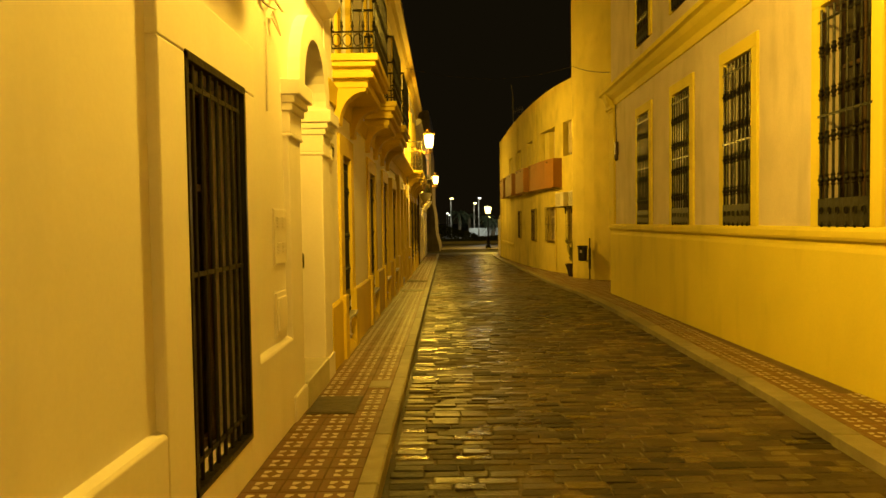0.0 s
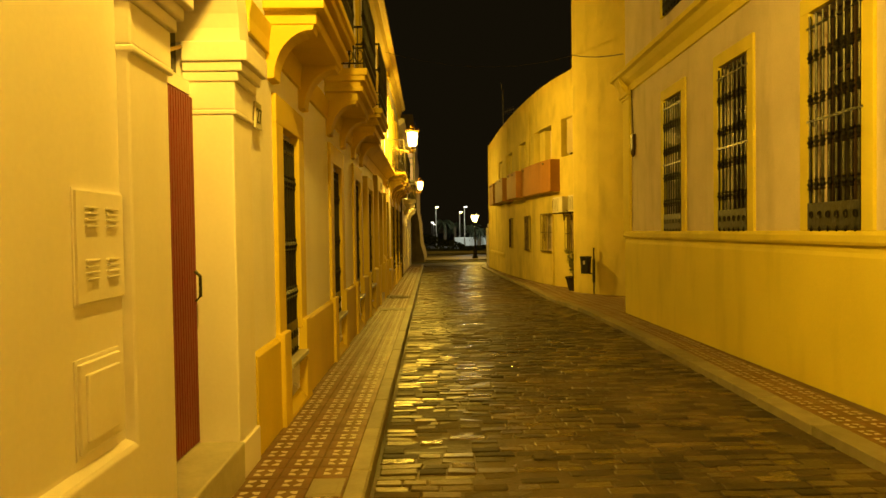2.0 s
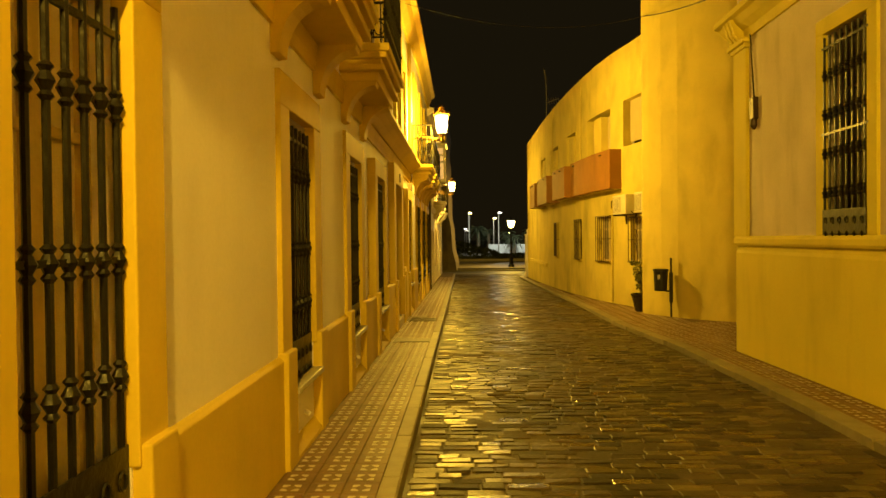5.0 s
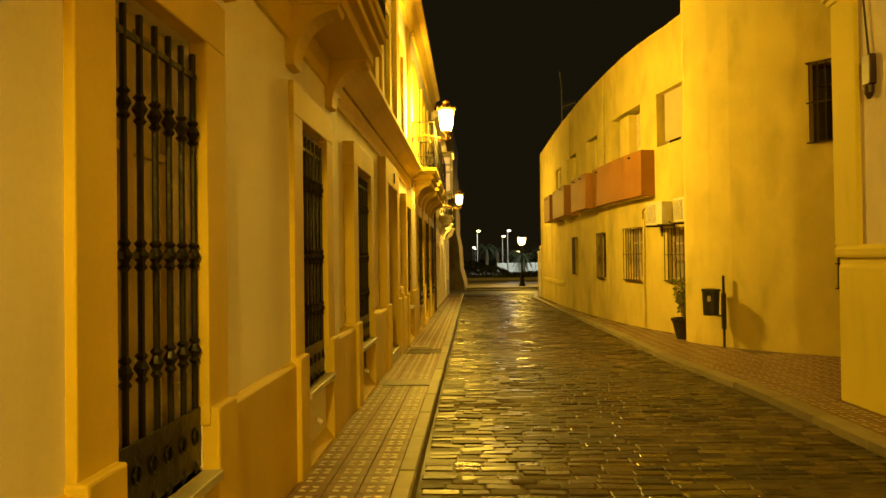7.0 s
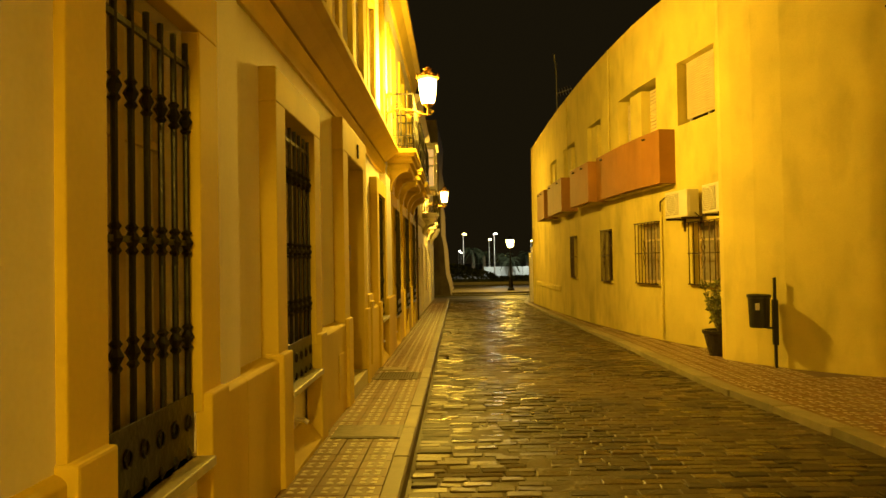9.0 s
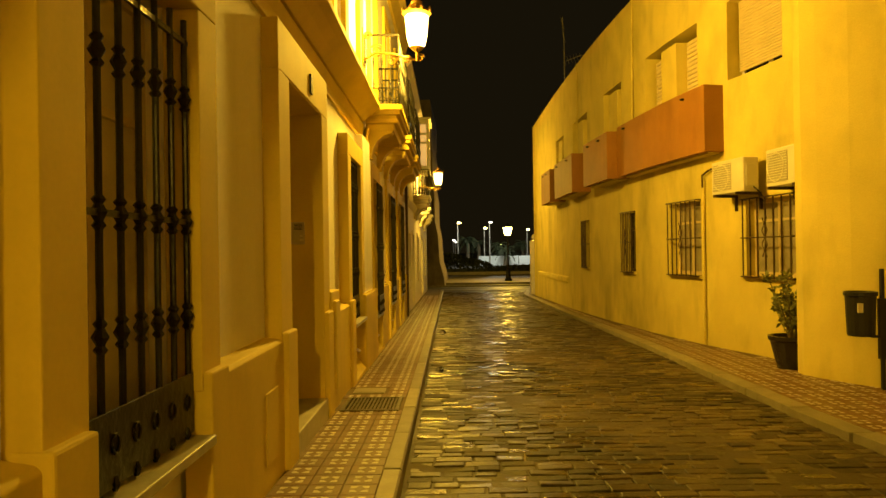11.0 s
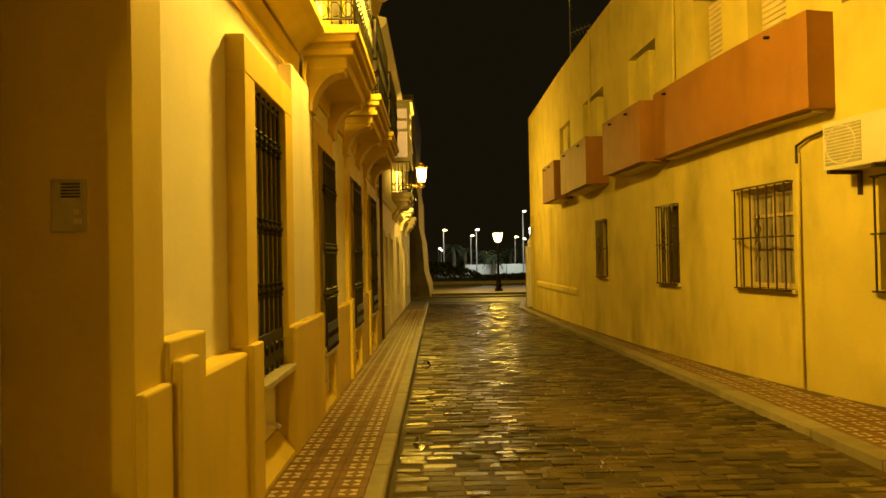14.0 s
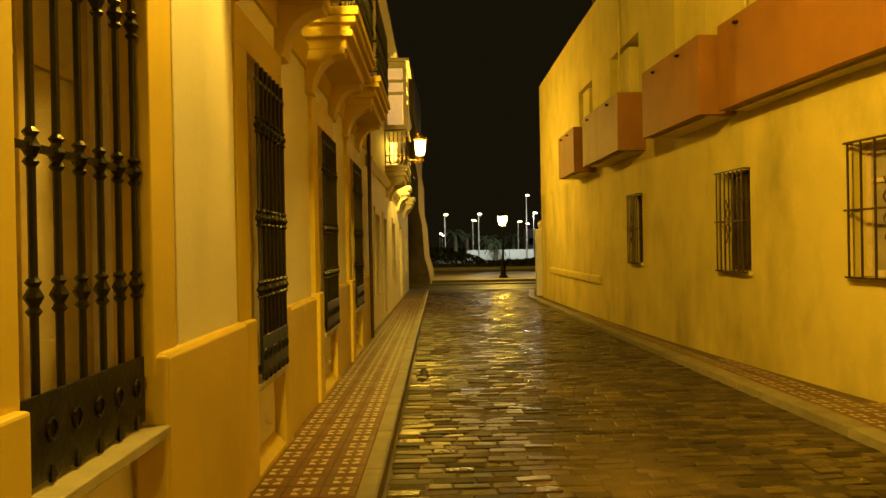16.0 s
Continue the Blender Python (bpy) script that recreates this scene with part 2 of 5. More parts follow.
# ---- mesh tools ----
class Geo:
    """Collects vertices and faces of one mesh."""

    def __init__(self):
        self.v, self.f, self.m = [], [], []

    def quad(self, a, b, c, d, mi=0):
        n = len(self.v)
        self.v += [a, b, c, d]
        self.f.append((n, n + 1, n + 2, n + 3))
        self.m.append(mi)

    def poly(self, pts, mi=0):
        n = len(self.v)
        self.v += pts
        self.f.append(tuple(range(n, n + len(pts))))
        self.m.append(mi)

    def hexa(self, p, mi=0):
        """p: four lower corners, then four upper ones."""
        n = len(self.v)
        self.v += list(p)
        for q in ((3, 2, 1, 0), (4, 5, 6, 7), (0, 1, 5, 4), (1, 2, 6, 5), (2, 3, 7, 6), (3, 0, 4, 7)):
            self.f.append(tuple(n + i for i in q))
            self.m.append(mi)

    def box(self, P, s0, s1, d0, d1, z0, z1, mi=0, cuts=1):
        for i in range(cuts):
            a, b = s0 + (s1 - s0) * i / cuts, s0 + (s1 - s0) * (i + 1) / cuts
            self.hexa([P(a, d0, z0), P(b, d0, z0), P(b, d1, z0), P(a, d1, z0), P(a, d0, z1), P(b, d0, z1), P(b, d1, z1), P(a, d1, z1)], mi)

    def profile(self, P, s0, s1, pts, cuts=1):
        """A moulding: the closed outline pts of (d, z) swept from s0 to s1."""
        k = len(pts)
        rows = []
        for i in range(cuts + 1):
            s = s0 + (s1 - s0) * i / cuts
            rows.append(len(self.v))
            self.v += [P(s, d, z) for d, z in pts]
        for i in range(cuts):
            for j in range(k):
                a, b = rows[i], rows[i + 1]
                self.f.append((a + j, a + (j + 1) % k, b + (j + 1) % k, b + j))
                self.m.append(0)
        self.f += [tuple(rows[0] + j for j in range(k)), tuple(rows[-1] + j for j in reversed(range(k)))]
        self.m += [0, 0]

    def lathe(self, x, y, prof, seg=8, mi=0):
        """prof: (radius, z) from bottom to top, round an upright axis."""
        n = len(self.v)
        for r, z in prof:
            self.v += [(x + r * math.cos(2 * math.pi * i / seg), y + r * math.sin(2 * math.pi * i / seg), z) for i in range(seg)]
        for k in range(len(prof) - 1):
            for i in range(seg):
                a, b = n + k * seg + i, n + k * seg + (i + 1) % seg
                self.f.append((a, b, b + seg, a + seg))
                self.m.append(mi)
        self.f += [tuple(n + i for i in reversed(range(seg))), tuple(n + (len(prof) - 1) * seg + i for i in range(seg))]
        self.m += [mi, mi]

    def tube(self, pts, r, seg=6, mi=0):
        pts = [Vector(p) for p in pts]
        n = len(self.v)
        for i, p in enumerate(pts):
            t = (pts[min(i + 1, len(pts) - 1)] - pts[max(i - 1, 0)]).normalized()
            u = t.cross(Vector((0, 0, 1)) if abs(t.z) < 0.9 else Vector((1, 0, 0))).normalized()
            w = t.cross(u)
            rr = r[i] if isinstance(r, (list, tuple)) else r
            self.v += [tuple(p + (u * math.cos(2 * math.pi * k / seg) + w * math.sin(2 * math.pi * k / seg)) * rr) for k in range(seg)]
        for i in range(len(pts) - 1):
            for k in range(seg):
                a, b = n + i * seg + k, n + i * seg + (k + 1) % seg
                self.f.append((a, b, b + seg, a + seg))
                self.m.append(mi)
        self.f += [tuple(n + i for i in reversed(range(seg))), tuple(n + (len(pts) - 1) * seg + i for i in range(seg))]
        self.m += [mi, mi]


def make(name, g, mats, bevel=0.0, fix=True, smooth=False):
    mats = mats if isinstance(mats, (list, tuple)) else [mats]
    me = bpy.data.meshes.new(name)
    me.from_pydata([tuple(v) for v in g.v], [], g.f)
    for m in mats:
        me.materials.append(m)
    if len(mats) > 1:
        me.polygons.foreach_set("material_index", g.m)
    if fix:
        bm = bmesh.new()
        bm.from_mesh(me)
        bmesh.ops.recalc_face_normals(bm, faces=bm.faces)
        bm.to_mesh(me)
        bm.free()
    if smooth:
        me.polygons.foreach_set("use_smooth", [True] * len(me.polygons))
    me.update()
    ob = new(name, me)
    if bevel:
        mod = ob.modifiers.new("bevel", "BEVEL")
        mod.width, mod.segments, mod.limit_method = bevel, 2, "ANGLE"
    return ob


def part(name, g, mats, parent, label="", bevel=0.0, smooth=False):
    ob = make(name, g, mats, bevel, True, smooth)
    ob.parent = parent
    base = parent
    while base.parent:
        base = base.parent
    ob.matrix_parent_inverse = Matrix.Translation(base.location).inverted() if parent is base else Matrix.Identity(4)
    if label:
        ob["label"] = label
    return ob


def thing(name, x, y, z, label, category, group="", kind=""):
    e = new(name)
    e.location = (x, y, z)
    e.empty_display_size = 0.1
    return tagged(e, label, category, group, kind)


def wall_mesh(g, P, s0, s1, z0, z1, openings, front, back, extra=()):
    """A wall from depth front to depth back with openings (sa, sb, za, zb) right through it."""
    ss = sorted({s0, s1, *extra, *[v for o in openings for v in o[:2] if s0 < v < s1]})
    zs = sorted({z0, z1, *[v for o in openings for v in o[2:4] if z0 < v < z1]})
    solid = {}
    for i in range(len(ss) - 1):
        for j in range(len(zs) - 1):
            cs, cz = (ss[i] + ss[i + 1]) / 2, (zs[j] + zs[j + 1]) / 2
            solid[i, j] = not any(o[0] < cs < o[1] and o[2] < cz < o[3] for o in openings)
    for (i, j), ok in solid.items():
        if not ok:
            continue
        a, b, c, d = ss[i], ss[i + 1], zs[j], zs[j + 1]
        g.quad(P(a, front, c), P(b, front, c), P(b, front, d), P(a, front, d))
        g.quad(P(a, back, c), P(a, back, d), P(b, back, d), P(b, back, c))
        if not solid.get((i - 1, j)):
            g.quad(P(a, front, c), P(a, front, d), P(a, back, d), P(a, back, c))
        if not solid.get((i + 1, j)):
            g.quad(P(b, front, c), P(b, back, c), P(b, back, d), P(b, front, d))
        if not solid.get((i, j - 1)):
            g.quad(P(a, front, c), P(a, back, c), P(b, back, c), P(b, front, c))
        if not solid.get((i, j + 1)):
            g.quad(P(a, front, d), P(b, front, d), P(b, back, d), P(a, back, d))


def weld(ob):
    bm = bmesh.new()
    bm.from_mesh(ob.data)
    bmesh.ops.remove_doubles(bm, verts=bm.verts, dist=0.0005)
    bmesh.ops.recalc_face_normals(bm, faces=bm.faces)
    bm.to_mesh(ob.data)
    bm.free()
    return ob


def road_z(y):
    return -0.08 - 0.016 * min(y, 55.0)


def interp(pts, y):
    """Smooth curve x(y) through (y, x) pairs."""
    if y <= pts[0][0]:
        return pts[0][1]
    for (a, u), (b, v) in zip(pts, pts[1:]):
        if y <= b:
            t = (y - a) / (b - a)
            return u + (v - u) * t
    return pts[-1][1]


# frames of the walls: along, outwards, up
def LEFT(s, d, z):
    return (-1.19 + d, s, z)


def NEAR(s, d, z):
    return (3.88 + 0.0263 * (s - 9.4) - d, s, z)


MID_LINE = [(22.6, 4.74), (23.75, 4.64), (24.9, 4.46), (25.4, 4.34), (26.15, 4.20), (27.3, 4.04), (28.6, 3.93), (29.9, 3.84), (31.4, 3.75), (33.0, 3.69), (35.5, 3.63), (38.0, 3.60), (45.0, 3.60)]


def MID(s, d, z):
    x = interp(MID_LINE, s)
    k = (interp(MID_LINE, s + 0.4) - interp(MID_LINE, s - 0.4)) / 0.8
    n = math.hypot(1, k)
    return (x - d / n, s + d * k / n, z)


SIDE_LINE = [(4.60, 23.6), (4.27, 23.05), (4.25, 22.85), (4.32, 22.62), (4.48, 22.22), (4.72, 21.80), (5.05, 21.36), (5.5, 20.84), (6.0, 20.32), (7.0, 19.36), (9.0, 17.6)]
SIDE_LEN = [0.0]
for (xa, ya), (xb, yb) in zip(SIDE_LINE, SIDE_LINE[1:]):
    SIDE_LEN.append(SIDE_LEN[-1] + math.hypot(xb - xa, yb - ya))


def SIDE(s, d, z):
    """Along the rounded corner block; s runs from its far corner towards the walker."""
    i = 0
    while i < len(SIDE_LEN) - 2 and s > SIDE_LEN[i + 1]:
        i += 1
    (xa, ya), (xb, yb) = SIDE_LINE[i], SIDE_LINE[i + 1]
    t = (s - SIDE_LEN[i]) / (SIDE_LEN[i + 1] - SIDE_LEN[i])
    ux, uy = (xb - xa), (yb - ya)
    n = math.hypot(ux, uy)
    return (xa + ux * t + uy / n * d, ya + uy * t - ux / n * d, z)


# ---- ground ----
KERB_R = [(-14, 2.3), (4.3, 2.76), (6.5, 2.95), (9.0, 3.06), (13.3, 3.27), (17.4, 3.34), (20.5, 3.16), (26.0, 3.24), (34.0, 3.16), (45.0, 3.2), (52.0, 4.2)]
KERB_L = -0.40
EDGE_Y = 51.5
g = Geo()
ys = [-900, -40, -14] + list(range(-12, 56, 2)) + [58, 80, 140, 900]
for a, b in zip(ys, ys[1:]):
    za, zb = road_z(a) - 0.03, road_z(b) - 0.03
    g.quad((-900, a, za), (900, a, za), (900, b, zb), (-900, b, zb))
tagged(make("ground", g, M_ASPHALT), "dark wet asphalt and dirt ground of the town", "ground", kind="structure")


# ---- left houses ----
def window_unit(P, s0, s1, z0, z1, depth, parent, n, blind=False, mat=M_WOOD, curtain=False):
    """A casement set back in its opening: frame, two panes, and what hangs behind them."""
    w = part("window", Geo(), M_WOOD, parent)
    g = Geo()
    t = 0.06
    for a, b, c, d in ((s0, s0 + t, z0, z1), (s1 - t, s1, z0, z1), (s0 + t, s1 - t, z0, z0 + t), (s0 + t, s1 - t, z1 - t, z1)):
        g.box(P, a, b, depth - 0.06, depth, c, d)
    mid = (s0 + s1) / 2
    g.box(P, mid - 0.035, mid + 0.035, depth - 0.06, depth + 0.005, z0 + t, z1 - t)
    hz = z0 + (z1 - z0) * 0.72
    if not blind:
        g.box(P, s0 + t, mid - 0.035, depth - 0.05, depth - 0.005, hz - 0.02, hz + 0.02)
        g.box(P, mid + 0.035, s1 - t, depth - 0.05, depth - 0.005, hz - 0.02, hz + 0.02)
    part("frame", g, mat, w, bevel=0.004)
    for a, b in ((s0 + t, mid - 0.035), (mid + 0.035, s1 - t)):
        g = Geo()
        g.box(P, a, b, depth - 0.04, depth - 0.03, z0 + t, z1 - t)
        part("pane", g, M_CURTAIN if curtain is True else (curtain or M_GLASS), w)
    g = Geo()
    g.box(P, s0 - 0.1, s1 + 0.1, depth - 0.36, depth - 0.30, z0 - 0.1, z1 + 0.1)
    part("backing", g, M_WOOD, w)
    return w


def knob_bar(g, x, y, z0, z1, r, knobs):
    prof = [(r, z0)]
    for k in knobs:
        prof += [(r, k - 0.06), (r * 1.9, k - 0.045), (r * 1.1, k - 0.03), (r * 2.3, k), (r * 1.1, k + 0.03), (r * 1.9, k + 0.045), (r, k + 0.06)]
    prof.append((r, z1))
    g.lathe(x, y, prof, 7)


def window_grille(P, s0, s1, z0, z1, d, label, bars=7, skirt=0.24, knobs=(0.27, 0.5, 0.80), r=0.0135, group="iron window grilles"):
    x, y, z = P((s0 + s1) / 2, d, z0)
    e = thing("window_grille", x, y, z, label, "window grille", group)
    h = z1 - z0
    ks = [z0 + h * k for k in knobs]
    for i in range(bars):
        s = s0 + 0.03 + (s1 - s0 - 0.06) * i / (bars - 1)
        px, py, _ = P(s, d, 0)
        g = Geo()
        knob_bar(g, px, py, z0 + (0.02 if skirt else 0), z1 - 0.01, r, ks)
        part("bar", g, M_IRON, e, smooth=False)
    for k in ((0.5, 0.94) if skirt else (0.06, 0.5, 0.94)):
        g = Geo()
        g.box(P, s0 - 0.03, s1 + 0.03, d - 0.008, d + 0.008, z0 + h * k - 0.012, z0 + h * k + 0.012)
        part("rail", g, M_IRON, e)
    if skirt:
        g = Geo()
        g.box(P, s0, s1, d + 0.004, d + 0.014, z0 - 0.03, z0 + skirt)
        part("skirt_panel", g, M_IRON, e, bevel=0.003)
        for i in range(6):
            s = s0 + (s1 - s0) * (i + 0.5) / 6
            g = Geo()
            ring = [P(s + 0.026 * math.cos(q), d + 0.017, z0 + skirt * 0.5 + 0.034 * math.sin(q)) for q in [2 * math.pi * k / 10 for k in range(11)]]
            g.tube(ring, 0.006, 5)
            part("ornament", g, M_IRON, e)
            px, py, _ = P(s, d + 0.012, 0)
            g = Geo()
            g.lathe(px, py, [(0.008, z0 - 0.045), (0.020, z0 - 0.02), (0.008, z0 + 0.01)], 6)
            part("drop_finial", g, M_IRON, e)
    return e


def surround(P, s0, s1, z0, z1, w, d0, d1, mat, parent, head=None):
    """A plaster band round an opening: two jambs and a lintel."""
    hw = head or w
    g = Geo()
    g.box(P, s0 - w, s0 + 0.004, d0, d1, z0, z1 - 0.004)
    g.box(P, s1 - 0.004, s1 + w, d0, d1, z0, z1 - 0.004)
    g.box(P, s0 - w, s1 + w, d0, d1, z1 - 0.004, z1 + hw)
    part("window_surround", g, mat, parent, bevel=0.008)


def under_window(P, s0, s1, zs, zb, zped, mat, parent):
    """Sill of marble, the pedestals beside it, and the low sloping base under the niche."""
    g = Geo()
    g.box(P, s0 - 0.02, s1 + 0.02, -0.16, 0.05, zs - 0.045, zs)
    part("sill", g, M_MARBLE, parent, "worn pale marble sill", bevel=0.006)
    for a, b in ((s0 - 0.26, s0 - 0.012), (s1 + 0.012, s1 + 0.26)):
        g = Geo()
        g.box(P, a, b, -0.1, 0.035, zb - 0.1, zped)
        part("pedestal", g, mat, parent, bevel=0.012)
    g = Geo()
    g.profile(P, s0, s1, [(-0.12, zb - 0.1), (0.03, zb - 0.1), (0.03, zb + 0.06), (-0.10, zb + 0.22), (-0.12, zb + 0.22)])
    part("sloping_base", g, mat, parent)
    x, y, z = P((s0 + s1) / 2 + 0.1, -0.1, (zs + zb) / 2 - 0.02)
    g = Geo()
    g.tube([(x, y, z), (x + 0.07, y, z), (x + 0.10, y, z - 0.02)], 0.02, 8)
    part("drain_spout", g, M_CREAM, parent)


LZ0 = -1.6
# windows of the yellow houses: from, to along the street
B_WIN = [(8.36, 9.06), (11.38, 12.20), (14.02, 14.88)]
C_WIN = [(16.50, 17.50), (22.42, 23.34)]
C_DOOR = (19.32, 20.58)
D_WIN = [(24.84, 25.58), (27.42, 28.26), (30.02, 30.9)]
TOP_L = 6.75


def row_house(name, label, s0, s1, wins, recess, field, trim_mat, doors=(), uppers=(), sill=0.37, head=2.33, plinth=0.62):
    e = thing(name, -1.5, (s0 + s1) / 2, road_z(s0), label, "house", kind="structure")
    ops = [(a, b, sill, head) for a, b in wins] + [(a, b, road_z(a) + 0.12, head + 0.12) for a, b in doors] + list(uppers)
    g = Geo()
    wall_mesh(g, LEFT, s0, s1, LZ0, TOP_L, ops, -recess, -recess - 0.42)
    weld(part("wall", g, field, e))
    # plinth, cut at openings and their pedestals
    cuts = sorted([(a - 0.25, b + 0.25) for a, b in list(wins) + list(doors)])
    p = s0
    for a, b in cuts + [(s1, s1)]:
        if a - p > 0.05:
            g = Geo()
            g.profile(LEFT, p, a, [(-recess - 0.03, LZ0), (0, LZ0), (0, plinth - 0.02), (-0.02, plinth), (-recess - 0.03, plinth + 0.02)])
            part("plinth", g, trim_mat, e, bevel=0.006)
        p = b
    for a, b in wins:
        surround(LEFT, a, b, plinth - 0.05, head, 0.25, -recess - 0.05, -0.004, trim_mat, e, 0.23)
        under_window(LEFT, a, b, sill, road_z(a) + 0.08, plinth + 0.035, trim_mat, e)
        window_unit(LEFT, a, b, sill, head, -recess - 0.13, e, 0, mat=M_SHUTTER, curtain=M_MESH)
    for a, b, c, d in uppers:
        surround(LEFT, a, b, c, d, 0.2, -recess - 0.02, -recess + 0.05, trim_mat, e)
        window_unit(LEFT, a, b, c, d, -recess - 0.16, e, 0, mat=M_WOOD)
    # eaves cornice
    g = Geo()
    g.profile(LEFT, s0, s1, [(-recess - 0.1, TOP_L - 0.45), (-recess + 0.06, TOP_L - 0.45), (0.06, TOP_L - 0.3), (0.12, TOP_L - 0.12), (0.24, TOP_L - 0.06), (0.24, TOP_L + 0.05), (-recess - 0.1, TOP_L + 0.08)])
    part("eaves_cornice", g, trim_mat, e)
    g = Geo()
    g.box(LEFT, s0, s1, -6, -0.5, TOP_L - 0.25, TOP_L + 0.05)
    part("roof", g, M_TERR, e)
    return e


up = lambda wins: [(a - 0.08, b + 0.08, 3.46, 5.55) for a, b in wins]
house_b = row_house("house_yellow_balconies", "two-storey house with cream walls and deep yellow trim", 7.36, 15.55, B_WIN, 0.04, M_CREAM, M_YELLOW, uppers=up(B_WIN))
house_c = row_house("house_cornice", "two-storey house with pale walls and ochre window surrounds", 15.55, 24.30, C_WIN, 0.12, M_CREAM, M_OCHRE, doors=[C_DOOR],
                    uppers=[(16.6, 17.4, 3.6, 5.3), (19.5, 20.3, 3.6, 5.3), (22.0, 22.7, 3.6, 5.3)])
house_d = row_house("house_far_balconies", "two-storey house with ochre walls and three iron balconies", 24.30, 32.6, D_WIN, 0.05, M_CREAM, M_OCHRE, uppers=up(D_WIN), sill=0.24)

# string courses: the band over the ground floor
for e, a, b, z, mat, rc in ((house_b, 7.36, 15.55, 2.92, M_YELLOW, 0.04), (house_c, 15.55, 24.3, 2.92, M_OCHRE, 0.12), (house_d, 24.3, 32.6, 2.88, M_OCHRE, 0.05)):
    g = Geo()
    g.profile(LEFT, a, b, [(-rc - 0.03, z - 0.10), (-rc + 0.03, z - 0.10), (-rc + 0.03, z + 0.0), (-rc + 0.05, z + 0.12), (-rc - 0.03, z + 0.12)])
    if e is house_c:
        g.profile(LEFT, a, b, [(-rc - 0.03, 3.08), (-rc + 0.05, 3.08), (0.02, 3.16), (0.10, 3.22), (0.17, 3.26), (0.17, 3.32), (0.10, 3.36), (-rc - 0.03, 3.42)])
    part("string_course", g, mat, e, bevel=0.006)

# pilaster strips of house C above the cornice
for a in (15.6, 18.4, 21.2, 23.9):
    g = Geo()
    g.box(LEFT, a, a + 0.34, -0.15, -0.05, 3.42, 6.3)
    part("pilaster", g, M_OCHRE, house_c, bevel=0.01)

g = Geo()
g.box(LEFT, 23.61, 24.55, -0.16, -0.008, 0.60, 2.78)
part("pilaster", g, M_CREAM, house_c, "flat cream pilaster", bevel=0.01)
g = Geo()
g.profile(LEFT, 23.375, 24.56, [(-0.15, LZ0), (0.04, LZ0), (0.04, 0.64), (0.02, 0.66), (-0.15, 0.68)])
part("plinth", g, M_OCHRE, house_c, bevel=0.006)

# window grilles of the left houses
for a, b in B_WIN + C_WIN:
    window_grille(LEFT, a, b, 0.42, 2.40 if a > 20 else 2.27, -0.06, "black wrought iron grille with knobbed bars before a window", bars=7)
for a, b in D_WIN:
    window_grille(LEFT, a, b, 0.30, 2.27, 0.05, "black wrought iron grille with knobbed bars before a window", bars=7)


# street door of house C
def house_door():
    a, b = C_DOOR
    zb = road_z(a) + 0.12
    e = thing("door_1", -1.62, (a + b) / 2, zb, "dark brown panelled street door deep in its reveal", "door", kind="structure")
    d = -0.52
    for i in range(2):
        s0, s1 = (a, (a + b) / 2) if i == 0 else ((a + b) / 2, b)
        g = Geo()
        g.box(LEFT, s0 + 0.005, s1 - 0.005, d - 0.05, d, zb + 0.16, 2.44)
        for k in range(3):
            z0 = zb + 0.3 + k * 0.76
            g.box(LEFT, s0 + 0.1, s1 - 0.1, d, d + 0.02, z0, z0 + 0.6)
        part("leaf", g, M_WOOD, e, bevel=0.008)
    g = Geo()
    g.box(LEFT, a - 0.02, b + 0.02, -0.55, 0.02, zb - 0.3, zb + 0.16)
    part("doorstep", g, M_MARBLE, e, "worn marble doorstep", bevel=0.012)
    g = Geo()
    for s0, s1 in ((a - 0.32, a), (b, b + 0.3)):
        g.box(LEFT, s0, s1, -0.16, -0.004, zb - 0.3, 2.45)
    g.box(LEFT, a - 0.32, b + 0.3, -0.16, -0.004, 2.45, 2.80)
    part("door_surround", g, M_OCHRE, e, bevel=0.008)
    for s0, s1 in ((a - 0.30, a - 0.01), (b + 0.01, b + 0.28)):
        g = Geo()
        g.box(LEFT, s0, s1, -0.1, 0.035, zb - 0.3, 0.66)
        part("pedestal", g, M_OCHRE, e, bevel=0.012)
    g = Geo()
    g.box(LEFT, 20.05, 20.13, -0.004, 0.012, 2.52, 2.68)
    part("number_plate", g, M_INK, e, "small dark house number plate")


house_door()
# reveal linings of the door
g = Geo()
g.box(LEFT, C_DOOR[0] - 0.02, C_DOOR[0] + 0.004, -0.50, -0.012, -0.5, 2.446)
g.box(LEFT, C_DOOR[1] - 0.004, C_DOOR[1] + 0.02, -0.50, -0.012, -0.5, 2.446)
g.box(LEFT, C_DOOR[0], C_DOOR[1], -0.50, -0.012, 2.44, 2.46)
part("door_reveal", g, M_OCHRE, house_c)


